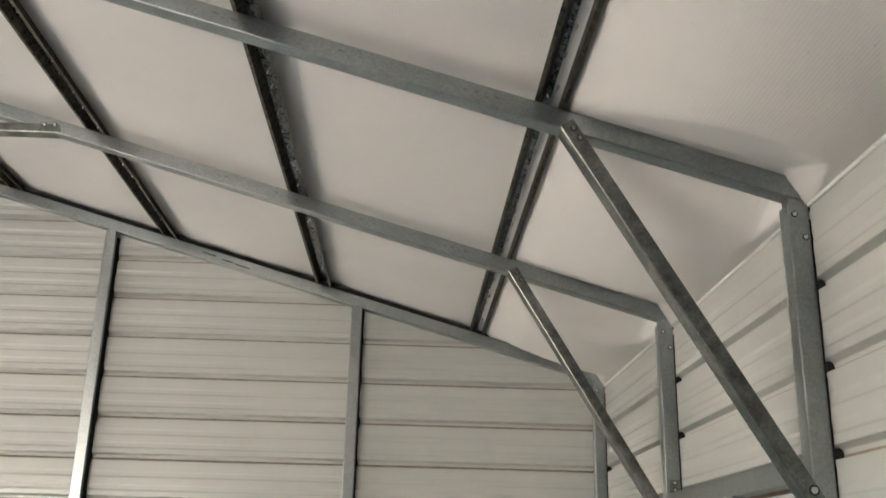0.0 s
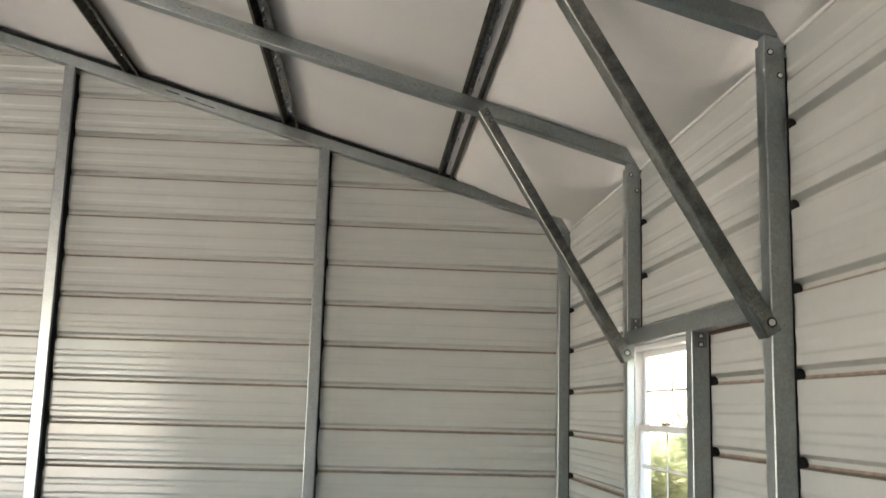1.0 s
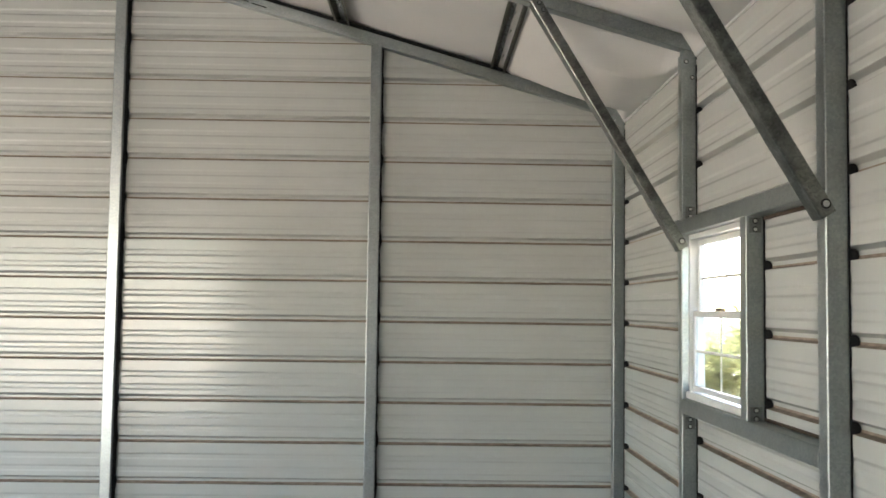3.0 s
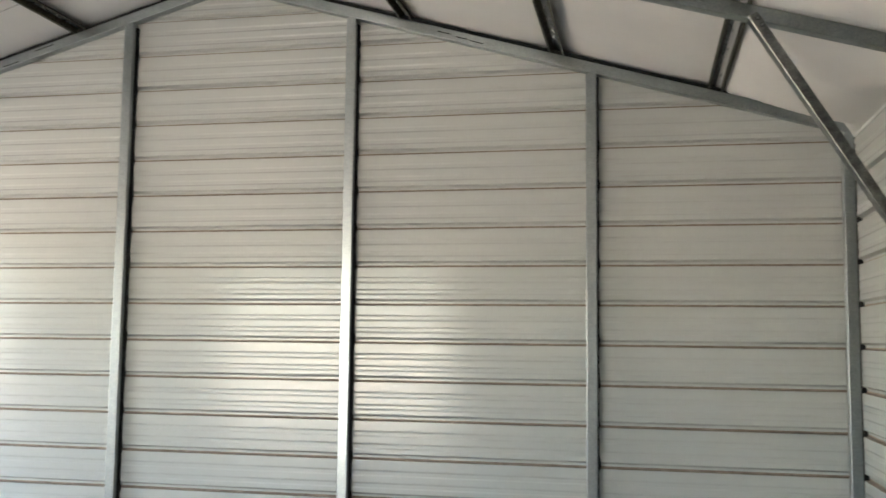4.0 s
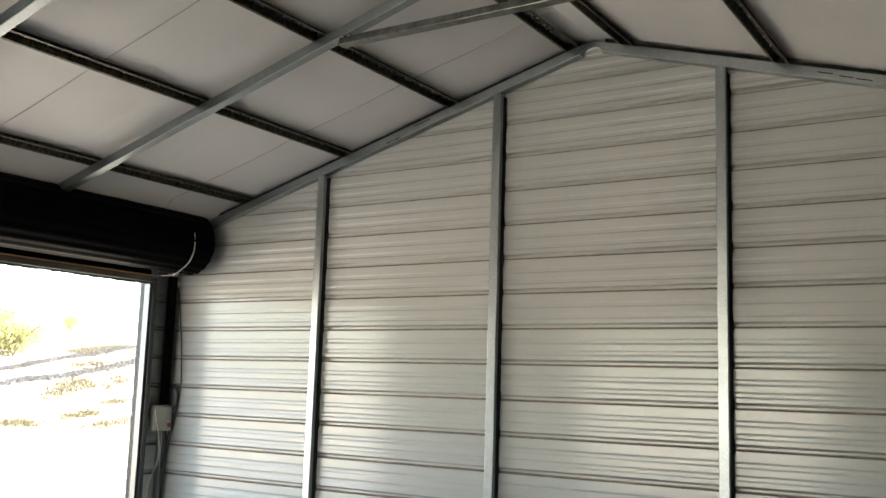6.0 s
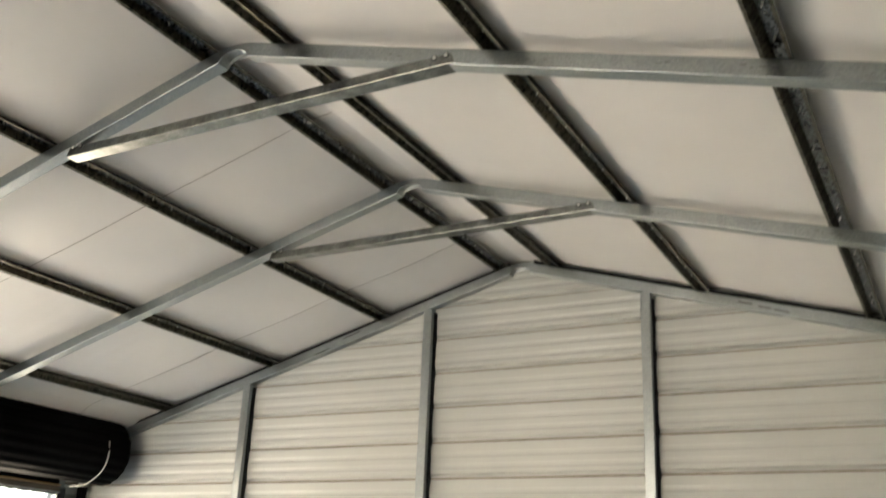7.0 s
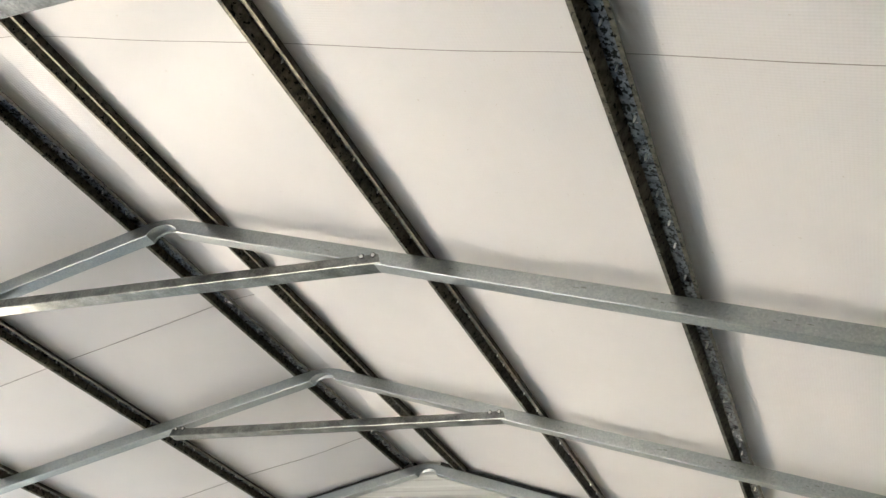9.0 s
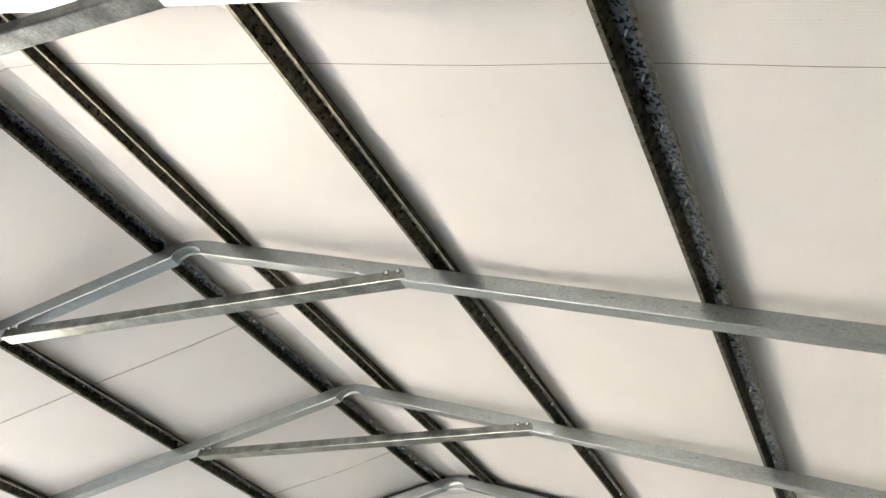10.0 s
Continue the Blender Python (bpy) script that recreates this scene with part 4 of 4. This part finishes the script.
def shrub(seed, height, leaves, spread):
    rnd = random.Random(seed)
    s = thing("shrub", "loose green shrub with many small leaves", "shrub", "shrubs")
    bm = bmesh.new()
    tips = []
    for i in range(9):
        a = rnd.uniform(0, 6.283)
        lean = rnd.uniform(0.15, 0.9)
        h = height * rnd.uniform(0.6, 1.0)
        pts = [(0.05 * math.cos(a), 0.05 * math.sin(a), -0.1)]
        for k in (0.35, 0.7, 1.0):
            pts.append((math.cos(a) * lean * spread * k + rnd.gauss(0, 0.06), math.sin(a) * lean * spread * k + rnd.gauss(0, 0.06), h * k ** 0.85))
        cord(bm, pts, 0.012 + 0.01 * rnd.random(), 5, 4)
        for k in np.linspace(0.3, 1.0, 7):
            j = int(k * 2.99)
            p, q = Vector(pts[j]), Vector(pts[min(j + 1, 3)])
            tips.append(p.lerp(q, (k * 3) % 1.0))
    part("stems", bm, BARK, s)
    vs, fs = [], []
    for _ in range(leaves):
        c = rnd.choice(tips) + Vector((rnd.gauss(0, 0.17), rnd.gauss(0, 0.17), rnd.gauss(0, 0.14))) * spread
        if c.z < 0.02:
            continue
        n = Vector((rnd.gauss(0, 1), rnd.gauss(0, 1), rnd.gauss(0.4, 1))).normalized()
        e = n.orthogonal().normalized()
        e.rotate(Matrix.Rotation(rnd.uniform(0, 6.28), 3, n))
        f = n.cross(e)
        size = rnd.uniform(0.022, 0.05)
        k = len(vs)
        vs += [tuple(c - e * size), tuple(c + f * size * 0.45 + n * size * 0.1), tuple(c + e * size), tuple(c - f * size * 0.45 + n * size * 0.1)]
        fs += [(k, k + 1, k + 2), (k, k + 2, k + 3)]
    me = bpy.data.meshes.new("crown")
    me.from_pydata(vs, [], fs)
    me.materials.append(LEAF)
    ob = new("crown", me)
    ob.parent = s
    return s


shrub_a = shrub(1, 1.5, 7000, 0.9)
shrub_b = shrub(2, 1.15, 5000, 1.1)
shrub_a.location = (-22.5, 9.6, ground_z(-22.5, 9.6) - 0.3)
shrub_b.location = (8.0, 12.0, ground_z(8.0, 12.0))
# most shrubs from (5.2, -11.0) on are unseen, added to block sun and reflections
for src, x, y, turn, k in ((shrub_a, -13.85, 4.75, 70, 0.68), (shrub_b, -13.75, 5.3, 200, 0.62), (shrub_b, -13.9, 4.3, 20, 0.85), (shrub_a, -14.6, 3.6, 310, 0.9), (shrub_b, -14.1, 5.75, 100, 0.55), (shrub_a, -14.7, 5.6, 160, 0.62), (shrub_b, -21.6, 12.3, 140, 0.45),
                           (shrub_a, 8.7, 12.9, 30, 0.9), (shrub_b, 7.4, 13.4, 120, 1.1), (shrub_a, 9.0, 11.0, 210, 0.85), (shrub_b, 9.8, 15.4, 300, 1.3), (shrub_a, 8.4, 16.6, 10, 1.0), (shrub_b, 10.6, 13.8, 80, 1.2),
                           (shrub_b, 7.2, 11.4, 75, 1.2), (shrub_a, 7.0, 12.4, 140, 1.0), (shrub_b, 7.7, 12.2, 10, 1.3), (shrub_a, 5.2, -11.0, 40, 1.5), (shrub_b, 6.0, -12.6, 90, 2.0), (shrub_a, 5.5, -14.5, 170, 1.7), (shrub_a, 8.1, 9.2, 50, 1.2), (shrub_b, 8.6, 7.2, 160, 1.3), (shrub_a, 8.0, 5.0, 250, 1.2), (shrub_b, 8.4, 2.8, 20, 1.4), (shrub_a, 8.2, 0.4, 300, 1.25), (shrub_b, 8.5, -2.0, 110, 1.4), (shrub_a, 8.1, -4.4, 190, 1.2), (shrub_a, 6.9, -0.1, 15, 3.4), (shrub_b, 8.3, 0.9, 75, 4.6)):
    c = copy_thing(src, pose(x, y, ground_z(x, y), 0, 0, turn))
    c.scale = (k, k, k)
